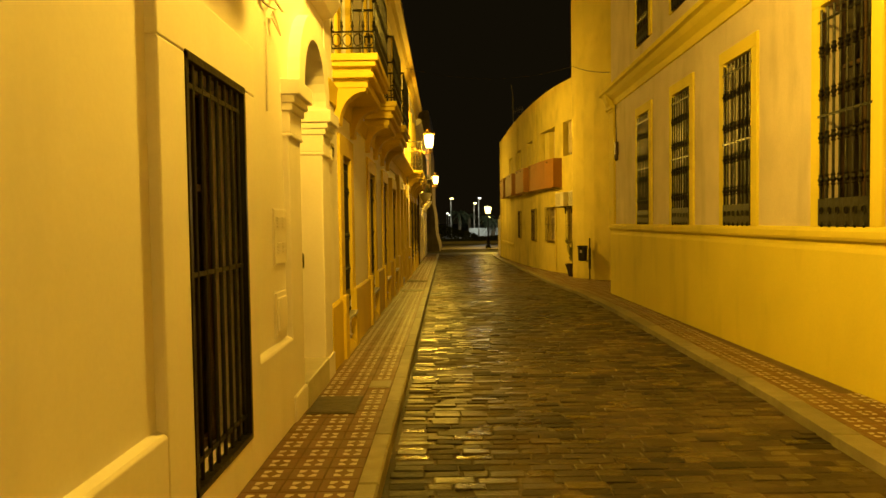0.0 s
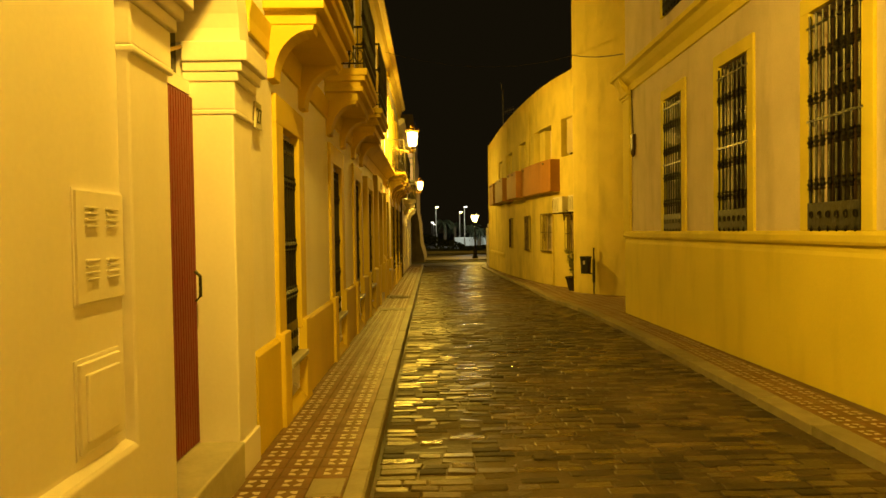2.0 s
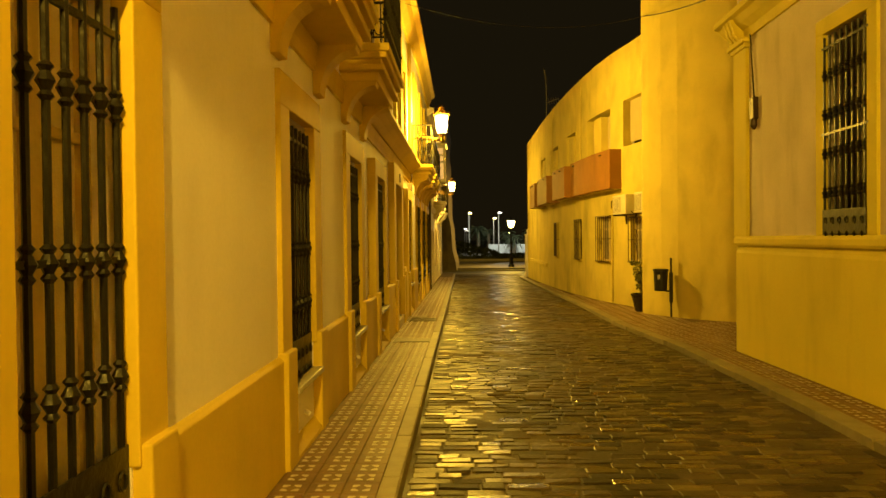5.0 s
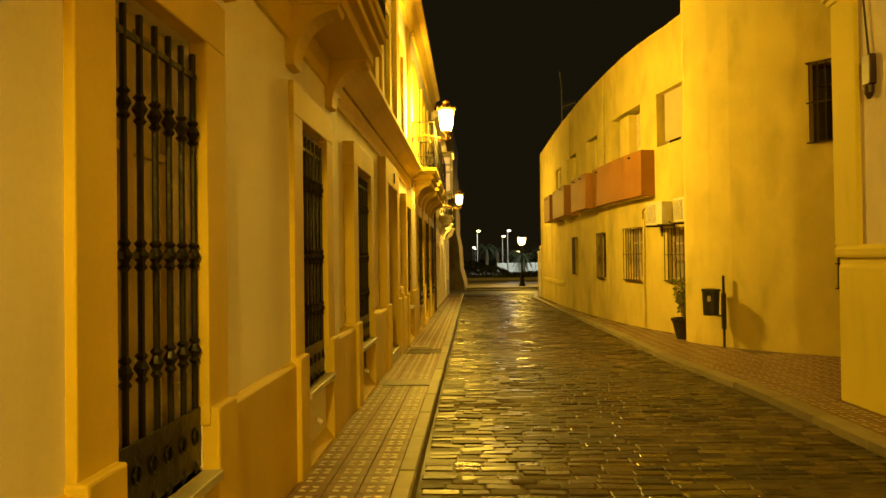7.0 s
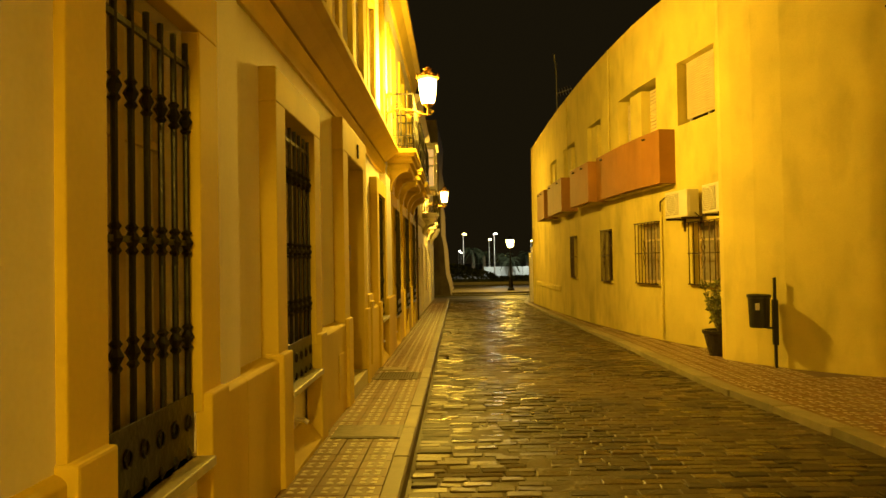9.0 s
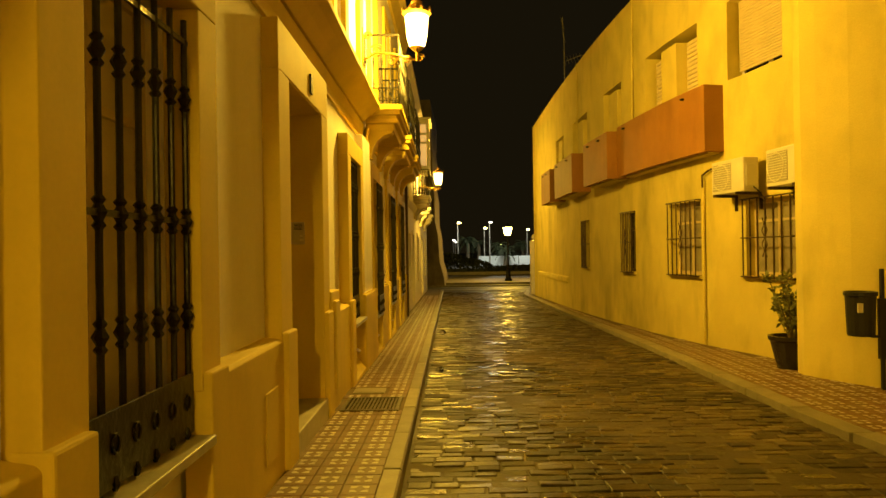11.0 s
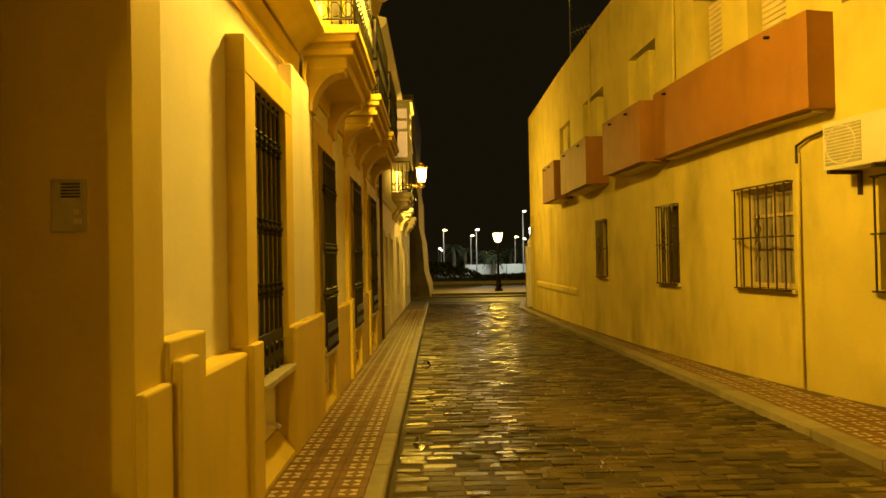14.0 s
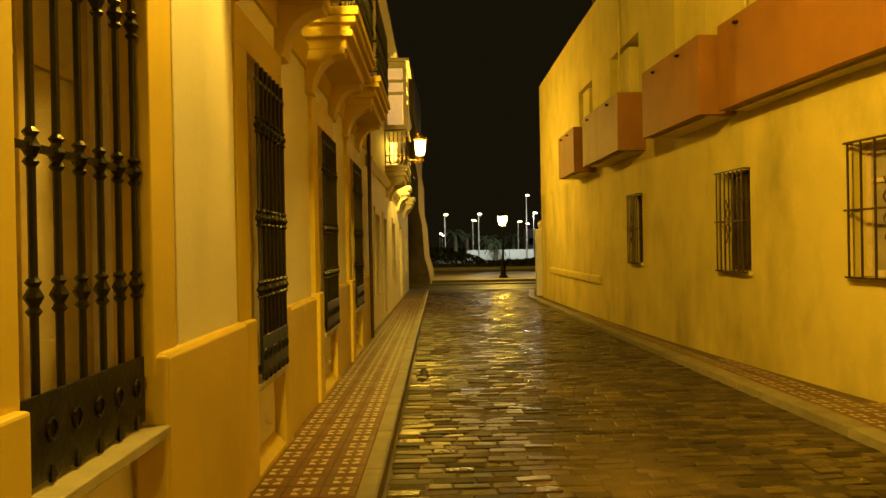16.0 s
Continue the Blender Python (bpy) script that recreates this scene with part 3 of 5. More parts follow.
def intercom():
    y = C_DOOR[1]
    e = thing("intercom", -1.42, y, 1.33, "brushed metal intercom with speaker slots and buttons", "intercom")
    g = Geo()
    g.hexa([(-1.49, y - 0.02, 1.28), (-1.36, y - 0.02, 1.28), (-1.36, y, 1.28), (-1.49, y, 1.28), (-1.49, y - 0.02, 1.48), (-1.36, y - 0.02, 1.48), (-1.36, y, 1.48), (-1.49, y, 1.48)])
    part("faceplate", g, M_PLATE, e, bevel=0.004)
    for i in range(5):
        g = Geo()
        z = 1.41 + i * 0.012
        g.hexa([(-1.45, y - 0.024, z), (-1.38, y - 0.024, z), (-1.38, y - 0.019, z), (-1.45, y - 0.019, z), (-1.45, y - 0.024, z + 0.005), (-1.38, y - 0.024, z + 0.005), (-1.38, y - 0.019, z + 0.005), (-1.45, y - 0.019, z + 0.005)])
        part("speaker_slot", g, M_INK, e)
    for i in range(2):
        g = Geo()
        z = 1.31 + i * 0.035
        g.hexa([(-1.40, y - 0.03, z), (-1.375, y - 0.03, z), (-1.375, y - 0.019, z), (-1.40, y - 0.019, z), (-1.40, y - 0.03, z + 0.02), (-1.375, y - 0.03, z + 0.02), (-1.375, y - 0.019, z + 0.02), (-1.40, y - 0.019, z + 0.02)])
        part("button", g, M_CERAMIC, e)


intercom()
# stepped plinth and meter boxes beside the door
g = Geo()
g.box(LEFT, 20.88, 21.36, -0.1, 0.012, -0.6, 0.83)
g.box(LEFT, 20.92, 21.16, -0.1, 0.05, -0.1, 0.74)
part("plinth_step", g, M_OCHRE, house_c, bevel=0.012)
g = Geo()
g.box(LEFT, 18.55, 18.85, -0.01, 0.008, -0.1, 0.34)
part("meter_hatch", g, M_OCHRE, house_c, bevel=0.004)


# ---- house A: white, with an arched doorway ----
def house_white():
    s0, s1, rc = -14.0, 7.36, 0.05
    e = thing("house_white", -1.5, 3, road_z(3), "white plastered house with an arched doorway", "house", kind="structure")
    door = (5.40, 7.30, -0.05, 3.56)
    win = (3.24, 4.20, 0.20, 2.31)
    win2 = (-0.3, 0.66, 0.20, 2.31)
    ups = [(3.2, 4.2, 3.9, 5.9), (6.0, 6.8, 4.2, 5.9)]
    g = Geo()
    wall_mesh(g, LEFT, s0, s1, LZ0, 7.2, [door, win, win2, *ups], -rc, -0.5)
    weld(part("wall", g, M_WHITE, e))
    for a, b in ((s0, -0.6), (0.96, 2.93), (4.43, 5.42)):
        g = Geo()
        g.profile(LEFT, a, b, [(-rc - 0.02, LZ0), (0, LZ0), (0, 0.60), (-0.012, 0.615), (-rc - 0.02, 0.64)])
        part("plinth", g, M_WHITE, e, bevel=0.006)
    for w in (win, win2):
        a, b = w[0], w[1]
        g = Geo()
        g.box(LEFT, a - 0.31, a + 0.004, -rc - 0.03, 0.002, LZ0, 2.306)
        g.box(LEFT, b - 0.004, b + 0.23, -rc - 0.03, 0.002, LZ0, 2.306)
        g.box(LEFT, a - 0.31, b + 0.23, -rc - 0.03, 0.002, 2.306, 2.62)
        g.box(LEFT, a + 0.004, b - 0.004, -rc - 0.03, 0.002, LZ0, 0.204)
        part("window_surround", g, M_WHITE, e, bevel=0.01)
        window_unit(LEFT, a, b, w[2], w[3], -0.22, e, 0)
    for a, b, c, d in ups:
        surround(LEFT, a, b, c, d, 0.2, -rc - 0.02, 0, M_WHITE, e)
        window_unit(LEFT, a, b, c, d, -0.22, e, 0)
    # arch: ring of blocks round the opening, spandrel beyond it
    cy, zs, r0, r1 = 6.35, 2.62, 0.53, 0.93
    g = Geo()
    n = 20
    for i in range(n):
        a0, a1 = math.pi * i / n, math.pi * (i + 1) / n

        def edge(a):
            """Where the ray at angle a leaves the rectangle round the arch."""
            c, s = math.cos(a), math.sin(a)
            k = min(0.95 / max(abs(c), 1e-6), 0.94 / max(s, 1e-6))
            return (cy + k * c, zs + k * s)
        A, B = (cy + r0 * math.cos(a0), zs + r0 * math.sin(a0)), (cy + r0 * math.cos(a1), zs + r0 * math.sin(a1))
        C, D = (cy + 0.74 * math.cos(a1), zs + 0.74 * math.sin(a1)), (cy + 0.74 * math.cos(a0), zs + 0.74 * math.sin(a0))
        E2, F2 = edge(a1), edge(a0)
        g.hexa([LEFT(p[0], -0.5, p[1]) for p in (A, B, C, D)] + [LEFT(p[0], 0.05, p[1]) for p in (A, B, C, D)])
        g.hexa([LEFT(p[0], -0.5, p[1]) for p in (D, C, E2, F2)] + [LEFT(p[0], -rc, p[1]) for p in (D, C, E2, F2)])
    part("arch", g, M_WHITE, e, "bright white plaster arch")
    for a, b in ((5.40, 5.82), (6.88, 7.30)):
        g = Geo()
        g.box(LEFT, a, b, -0.5, 0.0, LZ0, 2.62)
        part("pillar", g, M_WHITE, e, bevel=0.01)
        g = Geo()
        for k, (z0, z1, o) in enumerate(((2.18, 2.21, 0.02), (2.21, 2.38, 0.012), (2.38, 2.44, 0.035), (2.44, 2.50, 0.06), (2.50, 2.62, 0.095))):
            g.box(LEFT, a - o * 0.35, b + o, -0.3, o, z0, z1)
        part("capital", g, M_WHITE, e, bevel=0.008)
        g = Geo()
        g.box(LEFT, a - 0.015, b + 0.015, -0.28, 0.02, LZ0, 0.15)
        part("pillar_base", g, M_WHITE, e, bevel=0.01)
    g = Geo()
    g.box(LEFT, 5.823, 6.877, -0.42, 0.03, LZ0, 0.17)
    part("doorstep", g, M_MARBLE, e, "worn stone doorstep", bevel=0.012)
    g = Geo()
    g.profile(LEFT, s0, s1, [(-0.2, 6.7), (0.05, 6.75), (0.2, 6.95), (0.2, 7.1), (-0.2, 7.25)])
    part("eaves_cornice", g, M_WHITE, e)
    g = Geo()
    g.box(LEFT, s0, s1, -6, -0.45, 6.9, 7.15)
    part("roof", g, M_TERR, e)
    g = Geo()
    g.profile(LEFT, s0, s1, [(-rc - 0.02, 3.62), (0.06, 3.66), (0.14, 3.78), (0.14, 3.84), (-rc - 0.02, 3.9)])
    part("string_course", g, M_WHITE, e)
    # hatches
    g = Geo()
    g.box(LEFT, 5.015, 5.398, -rc, -rc + 0.006, 1.20, 1.62)
    part("hatch_rim", g, M_CREAM, e)
    g = Geo()
    g.box(LEFT, 5.025, 5.39, -rc, -rc + 0.016, 1.21, 1.61)
    for i in range(2):
        for j in range(2):
            for k in range(4):
                s, z = 5.08 + i * 0.16, 1.29 + j * 0.19 + k * 0.022
                g.box(LEFT, s, s + 0.09, -rc + 0.01, -rc + 0.027, z, z + 0.009)
    part("vented_hatch", g, M_WHITE, e, "white metal meter hatch with slots", bevel=0.002)
    g = Geo()
    g.box(LEFT, 5.005, 5.345, -rc, -rc + 0.006, 0.665, 1.015)
    part("hatch_rim", g, M_CREAM, e)
    g = Geo()
    g.box(LEFT, 5.02, 5.33, -rc, -rc + 0.02, 0.68, 1.0)
    g.box(LEFT, 5.05, 5.30, -rc + 0.015, -rc + 0.032, 0.72, 0.96)
    part("gas_hatch", g, M_WHITE, e, "white raised box hatch", bevel=0.005)
    # red slatted door
    d = thing("door_2", -1.45, 6.35, 0.17, "dark red slatted wooden door under a white arch", "door", kind="structure")
    g = Geo()
    g.box(LEFT, 5.82, 6.88, -0.33, -0.27, 0.17, 2.30)
    part("leaf", g, M_RED, d)
    for i in range(26):
        g = Geo()
        s = 5.83 + i * 0.0405
        g.profile(LEFT, s, s + 0.03, [(-0.27, 0.18), (-0.245, 0.18), (-0.245, 2.28), (-0.27, 2.28)])
        part("slat", g, M_RED, d)
    g = Geo()
    g.tube([LEFT(6.78, -0.22, 1.05), LEFT(6.78, -0.19, 1.08), LEFT(6.78, -0.19, 1.2), LEFT(6.78, -0.22, 1.23)], 0.01)
    part("door_handle", g, M_IRON, d)
    g = Geo()
    g.box(LEFT, 5.82, 6.88, -0.33, -0.26, 2.30, 2.38)
    part("transom", g, M_WHITE, d)
    f = part("fanlight", Geo(), M_IRON, d)
    g = Geo()
    g.box(LEFT, 5.82, 6.88, -0.36, -0.34, 2.38, 3.16)
    part("pane", g, M_GLASS, f)
    for i in range(9):
        g = Geo()
        a = math.pi * (i + 0.5) / 9
        g.tube([LEFT(6.35 + 0.08 * math.cos(a), -0.30, 2.42 + 0.08 * math.sin(a)), LEFT(6.35 + 0.55 * math.cos(a), -0.30, 2.50 + 0.58 * math.sin(a))], 0.012)
        part("scroll_bar", g, M_GOLD, f)


house_white()
for a in (3.24, -0.3):
    e = window_grille(LEFT, a + 0.02, a + 0.94, 0.22, 2.30, -0.03, "dark flat-bar window grille in a white wall", bars=8, skirt=0, knobs=(), r=0.012, group="flat window grilles")
    g = Geo()
    for s in (a, a + 0.93):
        g.box(LEFT, s, s + 0.03, -0.05, 0.008, 0.2, 2.32)
    g.box(LEFT, a, a + 0.96, -0.05, 0.008, 2.28, 2.32)
    g.box(LEFT, a, a + 0.96, -0.05, 0.008, 0.2, 0.235)
    part("grille_frame", g, M_IRON, e)

# house number tile
e = thing("house_number", -1.2, 7.5, 2.3, "white glazed tile with house number 27", "house number")
g = Geo()
g.box(LEFT, 7.40, 7.56, -0.005, 0.012, 2.18, 2.36)
part("tile", g, M_CERAMIC, e, bevel=0.003)
cu = bpy.data.curves.new("number", "FONT")
cu.body, cu.size, cu.extrude = "27", 0.15, 0.002
tx = new("number_text", cu)
tx.matrix_world = Matrix(((0, 0, 1, -1.176), (1, 0, 0, 7.402), (0, 1, 0, 2.215), (0, 0, 0, 1)))
dg = bpy.context.evaluated_depsgraph_get()
me = bpy.data.meshes.new_from_object(tx.evaluated_get(dg))
mw = tx.matrix_world.copy()
bpy.data.objects.remove(tx)
me.transform(mw)
me.materials.clear()
me.materials.append(M_INK)
nt = new("number", me)
nt.parent, nt.matrix_parent_inverse = e, Matrix.Translation(e.location).inverted()


# ---- balconies ----
def balcony(s0, s1, zb, proj, mat, label, tall=1.0):
    P = LEFT
    e = thing("balcony", -1.0, (s0 + s1) / 2, zb, label, "balcony", "balconies over the street")
    g = Geo()
    steps = ((0.0, 0.10, -0.13), (0.10, 0.16, -0.06), (0.16, 0.22, -0.09), (0.22, 0.28, -0.03), (0.28, 0.36, 0.0))
    for z0, z1, o in steps:
        for z in (z0, z1):
            g.v += [P(s0 - o, -0.15, zb + z), P(s1 + o, -0.15, zb + z), P(s1 + o, proj + o, zb + z), P(s0 - o, proj + o, zb + z)]
    last = 4 * (2 * len(steps) - 1)
    for k in range(0, last, 4):
        for q in range(4):
            g.f.append((k + q, k + (q + 1) % 4, k + 4 + (q + 1) % 4, k + 4 + q))
    g.f += [(3, 2, 1, 0), (last, last + 1, last + 2, last + 3)]
    g.m = [0] * len(g.f)
    part("slab", g, mat, e, bevel=0.008)
    for s in (s0 + 0.14, s1 - 0.36):
        g = Geo()
        pts = [(-0.12, zb - 0.42)]
        for i in range(9):
            a = math.pi / 2 * i / 8
            pts.append((0.02 + (proj - 0.18) * (1 - math.cos(a)), zb - 0.40 + 0.36 * math.sin(a)))
        pts += [(proj - 0.14, zb + 0.03), (-0.12, zb + 0.03)]
        g.profile(P, s, s + 0.22, pts)
        part("bracket", g, mat, e, bevel=0.006)
    zt = zb + 0.36
    z1 = zt + tall
    r = 0.008

    def rail_line(a, b):
        for z in (zt + 0.06, zt + 0.24, z1):
            g = Geo()
            g.tube([(a[0], a[1], z), (b[0], b[1], z)], 0.011 if z < z1 else 0.017)
            part("rail", g, M_IRON, e)
        n = max(2, round(math.hypot(b[0] - a[0], b[1] - a[1]) / 0.115))
        for i in range(n + 1):
            x, y = a[0] + (b[0] - a[0]) * i / n, a[1] + (b[1] - a[1]) * i / n
            g = Geo()
            knob_bar(g, x, y, zt - 0.005 if i in (0, n) else zt + 0.06, z1, r * (1.5 if i in (0, n) else 1), [zt + 0.30, zt + 0.62])
            part("baluster", g, M_IRON, e)
            if i < n:
                g = Geo()
                cx, cy2 = a[0] + (b[0] - a[0]) * (i + 0.5) / n, a[1] + (b[1] - a[1]) * (i + 0.5) / n
                ux, uy = (b[0] - a[0]) / n * 0.42, (b[1] - a[1]) / n * 0.42
                ring = [(cx + ux * math.cos(t), cy2 + uy * math.cos(t), zt + 0.15 + 0.07 * math.sin(t)) for t in [2 * math.pi * k / 10 for k in range(11)]]
                g.tube(ring, 0.006, 4)
                part("ring", g, M_IRON, e)
    x0, x1 = -1.19 - 0.04, -1.19 + proj - 0.04
    rail_line((x0, s0 + 0.03), (x1, s0 + 0.03))
    rail_line((x1, s0 + 0.03), (x1, s1 - 0.03))
    rail_line((x1, s1 - 0.03), (x0, s1 - 0.03))
    return e


for a, b in B_WIN:
    c = (a + b) / 2
    balcony(c - 0.9, c + 0.9, 3.04, 0.48, M_YELLOW, "yellow moulded balcony with black iron railing on curved brackets")
# unseen balcony, added above the view to shade the white wall from the lamp
balcony(2.82, 4.62, 3.52, 0.48, M_WHITE, "unseen white moulded balcony with black iron railing, added for its shadow")
for a, b in D_WIN:
    c = (a + b) / 2
    balcony(c - 0.95, c + 0.95, 2.96, 0.48, M_OCHRE, "ochre moulded balcony with black iron railing on curved brackets")


# rain pipes at the house joints
for py4, top4 in ((32.55, 4.4),):
    g = Geo()
    g.tube([LEFT(py4, 0.02, road_z(py4) + 0.1), LEFT(py4, 0.02, top4), LEFT(py4, -0.04, top4 + 0.12)], 0.035, 10)
    ob = make("rain_pipe", g, M_BROWNIRON if py4 > 30 else M_OCHRE)
    tagged(ob, "painted rain pipe fixed to a house joint", "rain pipe", "rain pipes on the houses")

# ---- wall lamps ----

def wall_lamp(x, y, z, side):
    wx = -1.24 if side < 0 else NEAR(y, 0, 0)[0]
    k = -side
    e = thing("wall_lamp", wx, y, z - 0.3, "lit lantern with crown on a gilded scroll bracket", "street lamp", "wall lamps along the street")
    g = Geo()
    g.tube([(wx - k * 0.02, y, z - 0.42), (wx + k * 0.2, y, z - 0.30), (wx + k * 0.45, y, z - 0.33), (x, y, z - 0.42)], 0.018)
    g.tube([(x, y, z - 0.43), (x, y, z - 0.28)], 0.025)
    part("arm", g, M_GOLD, e)
    for cx, cz, rad in ((wx + k * 0.20, z - 0.28, 0.11), (wx + k * 0.44, z - 0.42, 0.075), (wx + k * 0.08, z - 0.06, 0.06), (x + k * 0.04, z - 0.38, 0.06), (x - k * 0.14, z - 0.40, 0.06)):
        g = Geo()
        pts = []
        for q in range(20):
            t = q / 19 * 3.4 * math.pi
            rr = rad * (1 - 0.7 * q / 19)
            pts.append((cx + rr * math.cos(t), y, cz + rr * math.sin(t)))
        g.tube(pts, 0.012, 5)
        part("scroll", g, M_GOLD, e)
    g = Geo()
    g.hexa([(wx - 0.02, y - 0.035, z - 0.55), (wx + 0.02, y - 0.035, z - 0.55), (wx + 0.02, y + 0.035, z - 0.55), (wx - 0.02, y + 0.035, z - 0.55), (wx - 0.02, y - 0.035, z + 0.05), (wx + 0.02, y - 0.035, z + 0.05), (wx + 0.02, y + 0.035, z + 0.05), (wx - 0.02, y + 0.035, z + 0.05)])
    part("wall_plate", g, M_GOLD, e, bevel=0.005)
    g = Geo()
    g.lathe(x, y, [(0.105, z - 0.23), (0.14, z - 0.1), (0.165, z + 0.2)], 8)
    gl = part("glass", g, M_LAMP, e, "glowing frosted lantern glass")
    gl.visible_shadow = False
    g = Geo()
    g.lathe(x, y, [(0.02, z - 0.31), (0.06, z - 0.28), (0.11, z - 0.235), (0.04, z - 0.23)], 8)
    part("lantern_base", g, M_GOLD, e)
    g = Geo()
    g.lathe(x, y, [(0.17, z + 0.2), (0.21, z + 0.23), (0.20, z + 0.26), (0.14, z + 0.31), (0.08, z + 0.34), (0.06, z + 0.37), (0.085, z + 0.40), (0.02, z + 0.44)], 8)
    part("lantern_cap", g, M_GOLD, e)
    for q in range(8):
        t = 2 * math.pi * (q + 0.5) / 8
        g = Geo()
        g.lathe(x + 0.2 * math.cos(t), y + 0.2 * math.sin(t), [(0.014, z + 0.24), (0.026, z + 0.27), (0.004, z + 0.31)], 5)
        part("crown_finial", g, M_GOLD, e)


for lx, ly, lz, side in WALL_LAMPS:
    wall_lamp(lx, ly, lz, side)


# ---- far left houses, with a glazed bay ----
def far_left():
    e = thing("house_far_white", -1.6, 45, road_z(45), "white rendered house with a glazed bay and small balconies", "house", kind="structure")
    wins = [(34.2, 35.1), (36.3, 37.2), (39.6, 40.4), (43.5, 44.4), (47.5, 48.4)]
    ops = [(a, b, road_z(a) + 0.2 if i % 2 else 0.1, 1.75) for i, (a, b) in enumerate(wins)] + [(42.3, 43.1, 3.2, 5.0), (46.3, 47.1, 3.0, 4.9)]
    g = Geo()
    wall_mesh(g, LEFT, 32.6, 50.5, LZ0, 6.3, ops, -0.05, -0.45)
    weld(part("wall", g, M_WHITE, e))
    for a, b, c, d in ops:
        surround(LEFT, a, b, c, d, 0.14, -0.07, -0.02, M_WHITE, e)
        window_unit(LEFT, a, b, c, d, -0.2, e, 0)
    g = Geo()
    g.profile(LEFT, 32.6, 50.5, [(-0.1, 2.5), (0.0, 2.52), (0.08, 2.62), (0.08, 2.68), (-0.1, 2.74)])
    part("string_course", g, M_WHITE, e)
    g = Geo()
    g.profile(LEFT, 32.6, 50.5, [(-0.1, 6.0), (0.05, 6.05), (0.2, 6.2), (0.2, 6.32), (-0.1, 6.4)])
    g.box(LEFT, 32.6, 50.5, -7, -0.3, 6.2, 6.35)
    part("eaves_cornice", g, M_WHITE, e)
    b = thing("bay_window", -0.95, 38.2, 3.9, "glazed white bay window with a lit room behind", "bay window")
    s0, s1, d1, z0, z1 = 37.4, 39.1, 0.5, 3.95, 5.6
    g = Geo()
    for s in (s0, s1 - 0.08):
        for d in (-0.05, d1 - 0.08):
            g.box(LEFT, s, s + 0.08, d, d + 0.08, z0, z1)
    for za, zb in ((z0, z0 + 0.12), (z0 + 0.85, z0 + 0.92), (z0 + 1.15, z0 + 1.22), (z1 - 0.15, z1)):
        g.box(LEFT, s0 + 0.08, s1 - 0.08, d1 - 0.07, d1 - 0.01, za, zb)
        g.box(LEFT, s0 + 0.01, s0 + 0.07, -0.02, d1 - 0.08, za, zb)
    part("frame", g, M_FRAME, b, bevel=0.006)
    g = Geo()
    g.box(LEFT, s0 + 0.09, s1 - 0.09, -0.04, d1 - 0.10, z0 + 0.02, z1 - 0.02)
    part("curtain", g, M_LITROOM, b, "warmly lit curtain")
    g = Geo()
    g.box(LEFT, s0 - 0.08, s1 + 0.08, -0.06, d1 + 0.08, z1, z1 + 0.07)
    g.box(LEFT, s0 - 0.03, s1 + 0.03, -0.06, d1 + 0.03, z0 - 0.06, z0)
    part("roof", g, M_FRAME, b, bevel=0.01)
    balcony(37.35, 39.15, 2.72, 0.52, M_WHITE, "white balcony with iron railing under a bay window", 0.85)
    balcony(42.0, 43.4, 2.62, 0.40, M_WHITE, "small white balcony with iron railing", 0.8)
    balcony(46.0, 47.4, 2.55, 0.40, M_WHITE, "small white balcony with iron railing", 0.8)


far_left()
g = Geo()
for i in range(14):
    a0, a1 = i / 14, (i + 1) / 14
    off0, off1 = 0.5 * (1 - a0) ** 3 + 0.04 * math.sin(i * 2.1), 0.5 * (1 - a1) ** 3 + 0.04 * math.sin((i + 1) * 2.1)
    z0, z1 = -1.2 + a0 * 12, -1.2 + a1 * 12
    g.hexa([(-16, 58, z0), (-1.1 + off0 * 1.5, 58 - off0, z0), (-0.9 + off0 * 1.5, 66, z0), (-16, 66, z0), (-16, 58, z1), (-1.1 + off1 * 1.5, 58 - off1, z1), (-0.9 + off1 * 1.5, 66, z1), (-16, 66, z1)])
tagged(make("stone_tower", g, M_STONE), "dark rough stone town wall tower in shade", "tower", kind="structure")

